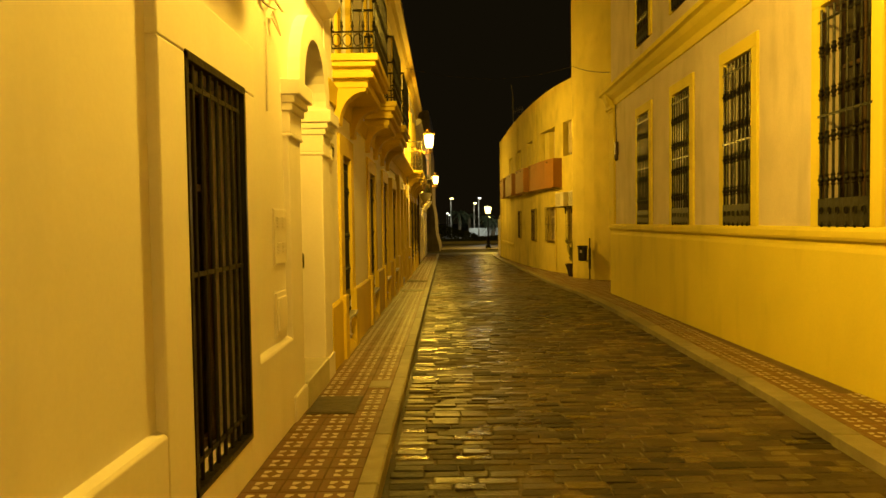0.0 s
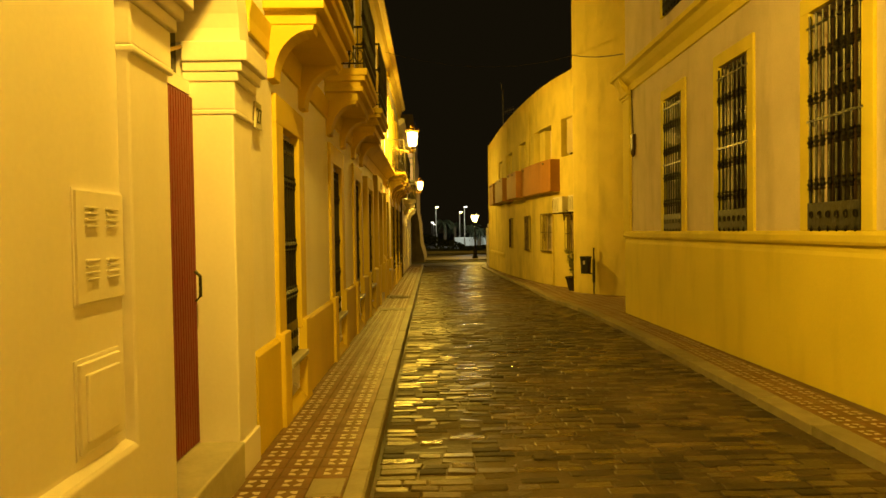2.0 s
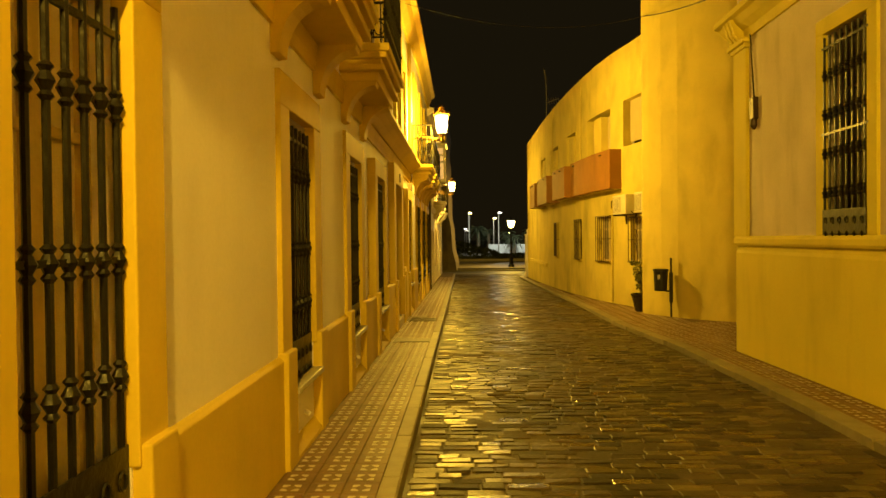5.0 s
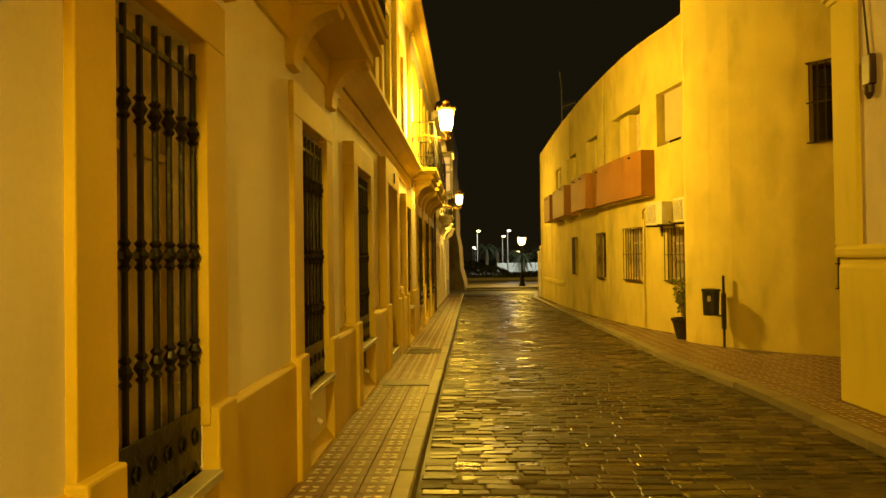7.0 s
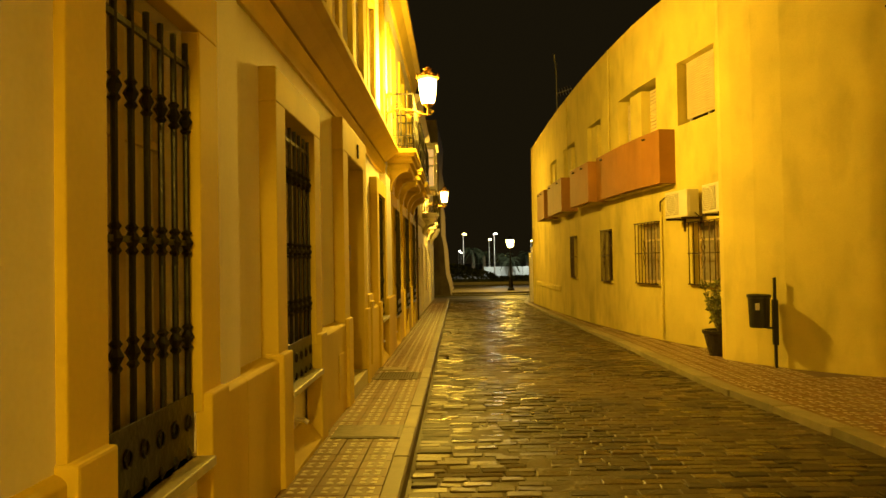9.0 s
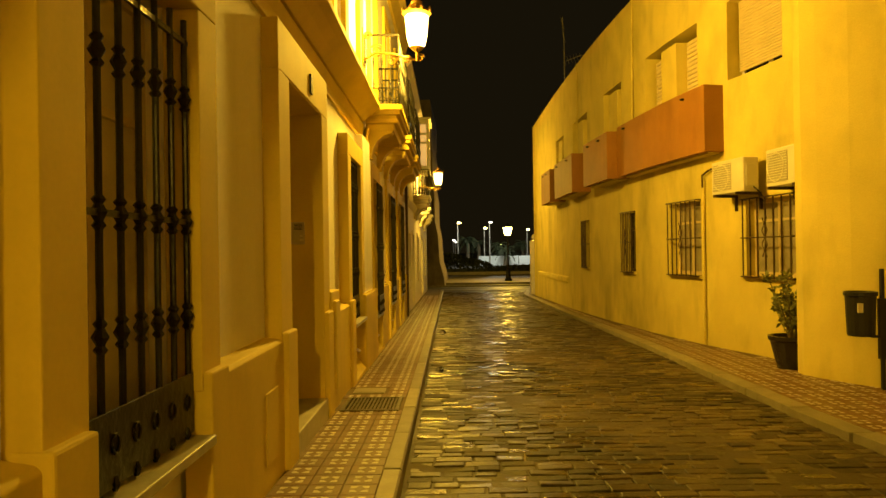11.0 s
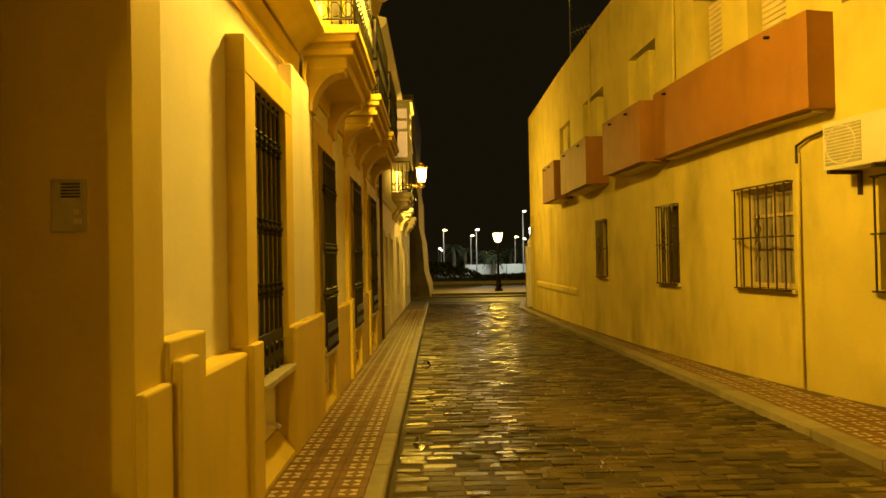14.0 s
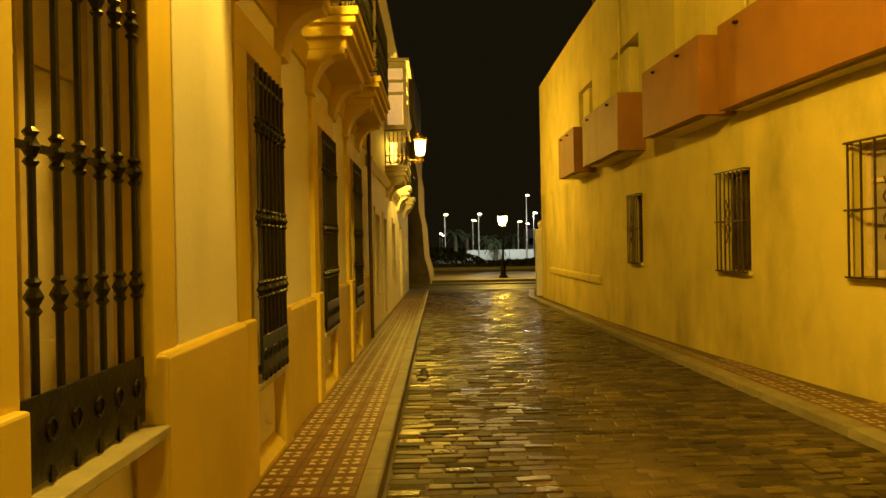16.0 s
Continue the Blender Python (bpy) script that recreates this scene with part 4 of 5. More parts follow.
# ---- near right house ----
def house_right():
    e = thing("house_right", 4.3, 8, road_z(8), "tall house with weathered pale walls, yellow plinth and trim", "house", kind="structure")
    wins = [(1.45, 2.4), (3.85, 4.78), (6.14, 7.02), (8.68, 9.58), (11.02, 11.92), (13.40, 14.26)]
    lo = [(a, b, 1.40, 3.60) for a, b in wins]
    hi = [(a, b, 5.0, 7.2) for a, b in wins]
    g = Geo()
    wall_mesh(g, NEAR, -14, 16.86, 1.3, 9.5, lo + hi, 0, -0.5)
    weld(part("wall", g, M_PINK, e))
    g = Geo()
    g.profile(NEAR, -14, 16.86, [(-0.5, -1.6), (0.035, -1.6), (0.03, 1.16), (0.015, 1.20), (0.015, 1.27), (-0.5, 1.27)])
    part("plinth", g, M_SUN, e, "yellow painted plinth")
    g = Geo()
    g.profile(NEAR, -14, 16.87, [(-0.5, 1.27), (0.05, 1.27), (0.065, 1.30), (0.065, 1.36), (0.04, 1.40), (0.002, 1.405), (-0.5, 1.3)])
    part("string_course", g, M_SUN, e)
    g = Geo()
    g.profile(NEAR, -14, 17.08, [(-0.05, 4.18), (0.03, 4.18), (0.05, 4.30), (0.14, 4.38), (0.20, 4.46), (0.27, 4.48), (0.27, 4.56), (-0.05, 4.64)])
    part("cornice", g, M_SUN, e)
    for a, b, c, d in lo + hi:
        surround(NEAR, a, b, c, d, 0.17, -0.02, 0.035, M_SUN, e)
        window_unit(NEAR, a, b, c, d, -0.16, e, 0, curtain=False, mat=M_WOOD)
    g = Geo()
    g.hexa([(4.57, 16.86, -1.6), (10, 16.86, -1.6), (10, 16.4, -1.6), (4.57, 16.4, -1.6), (4.57, 16.86, 9.5), (10, 16.86, 9.5), (10, 16.4, 9.5), (4.57, 16.4, 9.5)])
    part("end_wall", g, M_PINK, e)
    g = Geo()
    g.hexa([(3.1, -14, 9.5), (10, -14, 9.5), (10, 17.2, 9.5), (3.9, 17.2, 9.5), (3.1, -14, 9.7), (10, -14, 9.7), (10, 17.2, 9.7), (3.9, 17.2, 9.7)])
    part("roof", g, M_TERR, e)
    # quoin strip at the corner
    g = Geo()
    g.box(NEAR, 16.42, 16.90, -0.02, 0.05, 1.40, 4.05)
    g.box(NEAR, 16.38, 16.94, -0.02, 0.08, 4.05, 4.11)
    g.box(NEAR, 16.34, 16.98, -0.02, 0.12, 4.11, 4.18)
    part("corner_pilaster", g, M_SUN, e, "yellow corner pilaster with a small moulded head", bevel=0.008)
    g = Geo()
    for k in range(3):
        g.profile(NEAR, 16.50 + 0.12 * k, 16.58 + 0.12 * k, [(0.0, 4.18), (0.10, 4.18), (0.17, 4.26), (0.20, 4.36), (0.24, 4.46), (0.0, 4.46)])
    part("cornice_corbel", g, M_SUN, e)
    for a, b in wins:
        for z0, z1 in ((1.44, 3.56), (5.04, 7.16)):
            window_grille(NEAR, a, b, z0, z1, 0.03, "tall black wrought iron grille with knobbed bars", bars=8, knobs=(0.2, 0.4, 0.6, 0.8), group="tall iron grilles")


house_right()


# ---- rounded corner block and curved house on the right ----
def house_corner():
    e = thing("house_corner", 5, 21.5, road_z(21), "tall rounded corner house in rough pale yellow render", "house", kind="structure")
    g = Geo()
    L = SIDE_LEN[-1]
    # place along the block for a given x on its visible face
    at = lambda x: next(SIDE_LEN[i] + (x - SIDE_LINE[i][0]) / (SIDE_LINE[i + 1][0] - SIDE_LINE[i][0]) * (SIDE_LEN[i + 1] - SIDE_LEN[i]) for i in range(2, len(SIDE_LINE) - 1) if SIDE_LINE[i][0] <= x <= SIDE_LINE[i + 1][0])
    w1 = (at(5.62), at(6.1), 3.12, 4.45)
    w2 = (at(5.88), at(6.4), 0.74, 1.55)
    wall_mesh(g, SIDE, 0, L, -1.6, 10.5, [w1, w2], 0, -0.4, SIDE_LEN[1:-1])
    weld(part("wall", g, M_LEMON, e))
    for w in (w1, w2):
        window_unit(SIDE, *w, -0.18, e, 0, mat=M_BROWNIRON)
    g = Geo()
    g.poly([(x, y, 10.5) for x, y in SIDE_LINE] + [(10, 24, 10.5)])
    part("roof", g, M_TERR, e)
    return w1, w2


cw = house_corner()


def box_grille(P, s0, s1, z0, z1, proud, label, bars=7, scroll=True):
    x, y, z = P((s0 + s1) / 2, 0, z0)
    e = thing("window_grille", x, y, z, label, "window grille", "box window grilles")
    for i in range(bars):
        s = s0 + (s1 - s0) * i / (bars - 1)
        g = Geo()
        g.box(P, s - 0.008, s + 0.008, proud - 0.008, proud + 0.008, z0, z1)
        part("bar", g, M_BROWNIRON, e)
    for z in (z0 + 0.01, (z0 + z1) / 2, z1 - 0.01):
        g = Geo()
        g.box(P, s0 - 0.05, s1 + 0.05, proud - 0.012, proud + 0.012, z - 0.01, z + 0.01)
        for s in (s0 - 0.04, s1 + 0.04):
            g.box(P, s - 0.01, s + 0.01, -0.05, proud, z - 0.01, z + 0.01)
        part("rail", g, M_BROWNIRON, e)
    if scroll:
        for sg in (-1, 1):
            for k in (-1, 1):
                g = Geo()
                cs, cz = (s0 + s1) / 2, (z0 + z1) / 2
                pts = []
                for i in range(16):
                    t = i / 15
                    pts.append(P(cs + sg * (0.012 + 0.055 * math.sin(t * math.pi * 1.5) ** 2 * (1 - 0.35 * t)), proud + 0.012, cz + k * (0.015 + 0.27 * t)))
                g.tube(pts, 0.008, 5)
                part("scroll", g, M_BROWNIRON, e)
    return e


box_grille(SIDE, cw[0][0] + 0.03, cw[0][1] - 0.03, cw[0][2], cw[0][3], 0.06, "brown steel grille over an upper window", 6, False)
box_grille(SIDE, cw[1][0] + 0.03, cw[1][1] - 0.03, cw[1][2], cw[1][3], 0.02, "small dark steel grille over a low window", 5, False)

MID_WIN = [(23.72, 24.92, 0.76, 1.90), (26.12, 27.22, 0.72, 2.0), (29.1, 29.85, 0.70, 1.98), (32.95, 33.6, 0.72, 1.96)]
MID_UP = [(24.0, 25.3, 3.82, 5.05)]
MID_NICHE = [(26.15, 28.4, 2.75, 5.02), (29.9, 31.3, 2.75, 4.95), (33.0, 34.9, 2.75, 4.9), (36.4, 37.8, 2.75, 4.85)]


def house_curved():
    e = thing("house_curved", 5, 32, road_z(32), "curved two-storey house in pale yellow render with orange balconies", "house", kind="structure")
    g = Geo()
    ex = [y for y, _ in MID_LINE[1:-1]] + [23 + 0.8 * i for i in range(27)]
    wall_mesh(g, MID, 22.9, 44.3, -1.6, 6.5, MID_WIN + MID_UP + MID_NICHE, 0, -0.3, ex)
    weld(part("wall", g, M_DAMP, e))
    # recessed balconies: back wall and cheeks with blinds
    for a, b, c, d in MID_NICHE:
        g = Geo()
        g.box(MID, a - 0.05, b + 0.05, -0.95, -0.85, c - 0.1, d + 0.1, cuts=3)
        g.box(MID, a - 0.06, a, -0.85, -0.28, c - 0.1, d + 0.1)
        g.box(MID, b, b + 0.06, -0.85, -0.28, c - 0.1, d + 0.1)
        g.box(MID, a, b, -0.85, -0.28, d, d + 0.08, cuts=3)
        g.box(MID, a, b, -0.85, -0.28, c - 0.08, c, cuts=3)
        m = a + (b - a) * 0.5
        g.box(MID, m - 0.32, m + 0.32, -0.40, -0.02, c, d - 0.1)
        part("balcony_niche", g, M_LEMON, e)
        for s0, s1 in ((a + 0.06, m - 0.34), (m + 0.34, b - 0.06)):
            w = part("blind", Geo(), M_BLIND, e, "cream roller blind")
            n = 28
            for i in range(n):
                z = c + (d - c - 0.1) * i / n
                g = Geo()
                g.profile(MID, s0, s1, [(-0.24, z), (-0.215, z + 0.01), (-0.215, z + (d - c - 0.1) / n - 0.012), (-0.24, z + (d - c - 0.1) / n - 0.002)])
                part("slat", g, M_BLIND, w)
    for a, b, c, d in MID_WIN:
        window_unit(MID, a, b, c, d, -0.14, e, 0, mat=M_SHUTTER if a < 28 else M_WOOD, curtain=a < 28)
        g = Geo()
        g.box(MID, a - 0.05, b + 0.05, -0.1, 0.05, c - 0.05, c)
        part("sill", g, M_DAMP, e, bevel=0.005)
    for a, b, c, d in MID_UP:
        window_unit(MID, a, b, c, d, -0.26, e, 0, mat=M_FRAME)
        w = part("blind", Geo(), M_BLIND, e, "cream roller blind")
        for i in range(26):
            z = c + 0.12 + (d - c - 0.12) * i / 26
            h = (d - c - 0.12) / 26
            g = Geo()
            g.profile(MID, a + 0.05, b - 0.05, [(-0.20, z), (-0.175, z + 0.008), (-0.175, z + h - 0.01), (-0.20, z + h - 0.002)])
            part("slat", g, M_BLIND, w)
    g = Geo()
    g.box(MID, 22.9, 44.3, -6, -0.25, 6.2, 6.35, cuts=16)
    part("roof", g, M_TERR, e)
    g = Geo()
    g.profile(MID, 35.9, 42.6, [(-0.02, 0.16), (0.05, 0.18), (0.06, 0.24), (0.06, 0.33), (-0.02, 0.38)], cuts=6)
    part("low_ledge", g, M_LEMON, e, bevel=0.01)
    # end wall and the return
    g = Geo()
    g.hexa([(3.61, 44.3, -1.6), (12, 44.3, -1.6), (12, 44.0, -1.6), (3.9, 44.0, -1.6), (3.61, 44.3, 6.5), (12, 44.3, 6.5), (12, 44.0, 6.5), (3.9, 44.0, 6.5)])
    part("end_wall", g, M_LEMON, e)
    # rain pipe
    g = Geo()
    g.tube([MID(25.98, 0.02, 2.32), MID(25.98, 0.05, 1.2), MID(25.98, 0.05, -0.4)], 0.022, 8)
    part("pipe", g, M_LEMON, e)
    g = Geo()
    g.tube([MID(25.5, 0.05, 2.50), MID(25.8, 0.05, 2.46), MID(25.98, 0.05, 2.40), MID(25.98, 0.05, 2.2)], 0.018, 8)
    part("pipe_elbow", g, M_BROWNIRON, e)
    g = Geo()
    g.tube([MID(29.05, 0.02, 6.48), MID(29.05, 0.05, 3.8)], 0.02, 8)
    g.tube([MID(34.1, 0.02, 6.48), MID(34.1, 0.05, 3.8)], 0.02, 8)
    part("pipe", g, M_LEMON, e)


house_curved()
for a, b, c, d in MID_WIN:
    box_grille(MID, a + 0.04, b - 0.04, c - 0.02, d + 0.02, 0.09, "brown steel box grille with scrolls over a window", 7)


def orange_balcony(s0, s1, z0, z1, proj, n):
    e = thing("balcony_parapet", *MID((s0 + s1) / 2, 0, z0), "burnt orange solid balcony parapet on a pale house", "balcony", "orange balcony parapets")
    g = Geo()
    g.box(MID, s0, s1, proj - 0.10, proj, z0, z1, cuts=n)
    g.box(MID, s0, s0 + 0.10, -0.02, proj - 0.10, z0, z1)
    g.box(MID, s1 - 0.10, s1, -0.02, proj - 0.10, z0, z1)
    weld(part("parapet", g, M_ORANGE, e))
    g = Geo()
    g.box(MID, s0 + 0.12, s1 - 0.12, -0.28, proj - 0.14, z0 - 0.02, z0 + 0.04, cuts=n)
    part("floor_slab", g, M_LEMON, e)
    for s in (s0 + 0.6, s1 - 0.5):
        g = Geo()
        g.tube([MID(s, proj - 0.02, z1 - 0.1), MID(s, proj + 0.06, z1 - 0.11)], 0.02, 8)
        part("drain_spout", g, M_IRON, e)


orange_balcony(25.42, 29.2, 2.72, 3.78, 0.34, 5)
orange_balcony(29.4, 31.4, 2.72, 3.74, 0.50, 2)
orange_balcony(32.7, 35.3, 2.72, 3.74, 0.50, 3)
orange_balcony(36.2, 38.0, 2.72, 3.74, 0.50, 2)


# ---- air conditioners ----
def air_conditioner(s0, z0):
    P = MID
    w, h, dp = 0.82, 0.50, 0.24
    e = thing("air_conditioner", *P(s0, 0.2, z0), "white outdoor air conditioner unit on a wall bracket", "air conditioner", "air conditioners on the wall")
    d0, d1 = 0.11, 0.11 + dp
    g = Geo()
    g.box(P, s0, s0 + w, d0, d1, z0, z0 + h)
    b = part("casing", g, M_AC, e, bevel=0.015)
    g = Geo()
    g.box(P, s0 + 0.30, s0 + w - 0.04, d1, d1 + 0.012, z0 + 0.05, z0 + h - 0.05)
    part("fan_panel", g, M_ACG, e, bevel=0.004)
    g = Geo()
    ring = [P(s0 + 0.57 + 0.19 * math.cos(q), d1 + 0.016, z0 + h / 2 + 0.19 * math.sin(q)) for q in [2 * math.pi * k / 28 for k in range(29)]]
    g.tube(ring, 0.008, 5)
    part("fan_ring", g, M_AC, e)
    for i in range(11):
        g = Geo()
        z = z0 + 0.08 + i * 0.034
        g.box(P, s0 + 0.31, s0 + w - 0.05, d1 + 0.012, d1 + 0.018, z, z + 0.008)
        part("fan_slat", g, M_AC, e)
    g = Geo()
    g.tube([P(s0 + 0.05, d0 + 0.1, z0 + 0.1), P(s0 - 0.05, d0 + 0.06, z0 + 0.02), P(s0 - 0.02, 0.03, z0 - 0.12), P(s0 + 0.1, 0.02, z0 - 0.16)], 0.012, 6)
    part("hose", g, M_CABLE, e)
    g = Geo()
    g.box(P, s0 - 0.012, s0, d0 + 0.05, d0 + 0.20, z0 + 0.08, z0 + 0.40)
    part("valve_cover", g, M_AC, e, bevel=0.006)
    for s in (s0 + 0.1, s0 + w - 0.14):
        g = Geo()
        g.box(P, s, s + 0.04, -0.05, d1 + 0.05, z0 - 0.04, z0)
        g.box(P, s, s + 0.04, -0.02, 0.03, z0 - 0.25, z0)
        part("bracket", g, M_BROWNIRON, e)


air_conditioner(24.42, 2.0)
air_conditioner(23.06, 2.0)


# ---- plant pot and bin ----
def plant(x, y):
    z = road_z(y) + 0.062
    e = thing("potted_plant", x, y, z, "leafy shrub in a dark glazed pot by the wall", "potted plant")
    g = Geo()
    g.lathe(x, y, [(0.17, z), (0.20, z + 0.1), (0.26, z + 0.36), (0.285, z + 0.38), (0.285, z + 0.43), (0.25, z + 0.43), (0.24, z + 0.36)], 24)
    part("pot", g, M_POT, e, smooth=False)
    rnd = random.Random(5)
    st, lf = Geo(), Geo()
    for i in range(24):
        a, l, h = rnd.uniform(0, 6.28), rnd.uniform(0.06, 0.36), rnd.uniform(0.35, 0.92)
        pts = [(x, y, z + 0.33)] + [(x + l * t * math.cos(a) + rnd.uniform(-.03, .03), y + l * t * math.sin(a) + rnd.uniform(-.03, .03), z + 0.36 + h * t) for t in (0.3, 0.6, 1)]
        st.tube(pts, [0.010, 0.008, 0.006, 0.003], 5)
        for p, q in zip(pts[1:], pts[2:] + [pts[-1]]):
            for k in range(15):
                t = rnd.random()
                c = Vector(p).lerp(Vector(q), t)
                o = Vector((rnd.gauss(0, 1), rnd.gauss(0, 1), rnd.gauss(0.2, 0.6))).normalized()
                u = o.cross(Vector((rnd.gauss(0, 1), rnd.gauss(0, 1), rnd.gauss(0, 1)))).normalized()
                L2 = rnd.uniform(0.05, 0.10)
                b0 = c + o * 0.01
                lf.poly([tuple(b0), tuple(b0 + o * L2 * 0.5 + u * L2 * 0.22), tuple(b0 + o * L2), tuple(b0 + o * L2 * 0.5 - u * L2 * 0.22)])
    part("stem", st, M_STEM, e)
    tagged(part("foliage", lf, M_LEAF, e), kind="stuff")


plant(4.36, 23.38)


def litter_bin():
    x, y = 4.50, 21.94
    z = road_z(y) + 0.05
    e = thing("litter_bin", x, y, z, "black plastic litter bin hung on a dark steel post", "litter bin")
    px, py = 4.575, 21.83
    g = Geo()
    g.hexa([(px - .019, py - .019, z), (px + .019, py - .019, z), (px + .019, py + .019, z), (px - .019, py + .019, z), (px - .019, py - .019, z + 1.32), (px + .019, py - .019, z + 1.32), (px + .019, py + .019, z + 1.32), (px - .019, py + .019, z + 1.32)])
    part("post", g, M_BIN, e, bevel=0.004)
    g = Geo()
    cx, cy = px - 0.22, py + 0.02

    g.lathe(cx, cy, [(0.125, z + 0.60), (0.135, z + 0.62), (0.150, z + 1.02), (0.150, z + 1.04), (0.13, z + 1.04)], 20)
    part("bucket", g, M_BIN, e, smooth=False)
    g = Geo()
    g.lathe(cx, cy, [(0.150, z + 1.03), (0.166, z + 1.035), (0.166, z + 1.075), (0.150, z + 1.08), (0.140, z + 1.045)], 20)
    part("rim", g, M_BIN, e)
    g = Geo()
    g.hexa([(cx - 0.105, cy - 0.135, z + 0.86), (cx - 0.05, cy - 0.135, z + 0.86), (cx - 0.05, cy - 0.12, z + 0.86), (cx - 0.105, cy - 0.12, z + 0.86), (cx - 0.105, cy - 0.138, z + 0.96), (cx - 0.05, cy - 0.138, z + 0.96), (cx - 0.05, cy - 0.12, z + 0.96), (cx - 0.105, cy - 0.12, z + 0.96)])
    part("sticker", g, M_CERAMIC, e, "pale sticker")
    g = Geo()
    g.hexa([(cx + 0.1, py - .02, z + 0.58), (px, py - .02, z + 0.58), (px, py + .02, z + 0.58), (cx + 0.1, py + .02, z + 0.58), (cx + 0.1, py - .02, z + 0.61), (px, py - .02, z + 0.61), (px, py + .02, z + 0.61), (cx + 0.1, py + .02, z + 0.61)])
    g.hexa([(px - .035, py - .03, z + 0.35), (px + .035, py - .03, z + 0.35), (px + .035, py + .03, z + 0.35), (px - .035, py + .03, z + 0.35), (px - .035, py - .03, z + 1.0), (px + .035, py - .03, z + 1.0), (px + .035, py + .03, z + 1.0), (px - .035, py + .03, z + 1.0)])
    part("holder", g, M_BIN, e)


litter_bin()


# ---- aerial, cables, junction box ----
e = thing("tv_aerial", 4.1, 37.0, 6.4, "thin rooftop television aerial", "aerial")
g = Geo()
g.tube([(3.7, 36.5, 5.2), (3.7, 36.5, 8.3)], 0.018)
part("mast", g, M_STEEL, e)
for z0, dx in ((7.2, 0.5), (7.9, -0.1)):
    g = Geo()
    g.tube([(3.7, 36.5, z0), (3.7 + dx, 36.2, z0 + 0.12 + (0.5 if dx < 0 else 0))], 0.012)
    part("boom", g, M_STEEL, e)
    for i in range(6):
        g = Geo()
        t = i / 5
        cx, cz = 3.7 + dx * t, z0 + (0.12 + (0.5 if dx < 0 else 0)) * t
        g.tube([(cx, 36.2, cz - 0.18), (cx, 36.6, cz + 0.18)], 0.008, 4)
        part("element", g, M_STEEL, e)


def cable(name, a, b, sag, r, label):
    pts = [Vector(a).lerp(Vector(b), i / 16) - Vector((0, 0, sag * 4 * (i / 16) * (1 - i / 16))) for i in range(17)]
    g = Geo()
    g.tube(pts, r, 5)
    tagged(make(name, g, M_CABLE), label, "cable")


cable("overhead_cable", (-1.0, 19.5, 5.8), (4.25, 22.75, 6.5), 0.35, 0.005, "thin black cable strung across the street")
cable("facade_cable", (4.25, 22.75, 6.5), (4.1, 17.1, 5.1), 0.06, 0.012, "black cable between two house corners")
cable("corner_cable", (4.03, 16.3, 4.2), (4.03, 16.18, 3.28), 0.01, 0.011, "black cable running down a house corner")
g = Geo()
g.box(NEAR, 16.10, 16.25, -0.01, 0.07, 3.0, 3.3)
g.lathe(4.02, 16.17, [(0.02, 2.86), (0.05, 2.92), (0.05, 3.0)], 8)
tagged(make("junction_box", g, M_BROWNIRON, 0.01), "small dark junction box on a wall corner", "junction box")
e = thing("wall_cables", -1.2, 4.9, 3.1, "loose pale cables and small box on a white wall", "cable")
for k in range(4):
    g = Geo()
    pts = [LEFT(4.2 + 0.14 * i, -0.03 + 0.03 * math.sin(i * 1.3 + k), 3.1 + 0.02 * k + 0.07 * math.sin(i * 0.9 + k)) for i in range(9)]
    g.tube(pts, 0.009, 5)
    part("strand", g, M_WHITE, e)
g = Geo()
g.tube([LEFT(5.1, -0.03, 3.05), LEFT(5.2, -0.0, 2.9), LEFT(5.02, -0.02, 2.98), LEFT(4.92, -0.03, 2.95), LEFT(4.92, -0.04, 2.3)], 0.008, 5)
part("hanging_strand", g, M_WHITE, e)

# ---- far end: crossing, lamp post, hedge, promenade ----
g = Geo()
zf = road_z(55)
for a, b in ((52.5, 53.4), (57.6, 57.9)):
    g.hexa([(-12, a, zf - 0.1), (25, a - 1.0, zf - 0.1), (25, b - 1.0, zf - 0.1), (-12, b, zf - 0.1), (-12, a, zf + 0.05), (25, a - 1.0, zf + 0.05), (25, b - 1.0, zf + 0.05), (-12, b, zf + 0.05)])
tagged(make("kerb_far", g, M_KERB), "pale granite kerbs of the crossing road", "kerb", kind="structure")
g = Geo()
g.hexa([(-12, 60.5, zf - 0.1), (40, 58.5, zf - 0.1), (40, 76, zf - 0.1), (-12, 76, zf - 0.1), (-12, 60.5, zf + 0.10), (40, 58.5, zf + 0.10), (40, 76, zf + 0.10), (-12, 76, zf + 0.10)])
tagged(make("pavement_far", g, M_PAVE), "pale paved square beyond the crossing", "pavement", kind="structure")
g = Geo()
g.hexa([(-20, 75.6, zf), (40, 74.6, zf), (40, 75.0, zf), (-20, 76, zf), (-20, 75.6, zf + 0.35), (40, 74.6, zf + 0.35), (40, 75.0, zf + 0.35), (-20, 76, zf + 0.35)])
tagged(make("low_wall", g, M_PAVE), "low pale wall before the hedge", "wall", kind="structure")


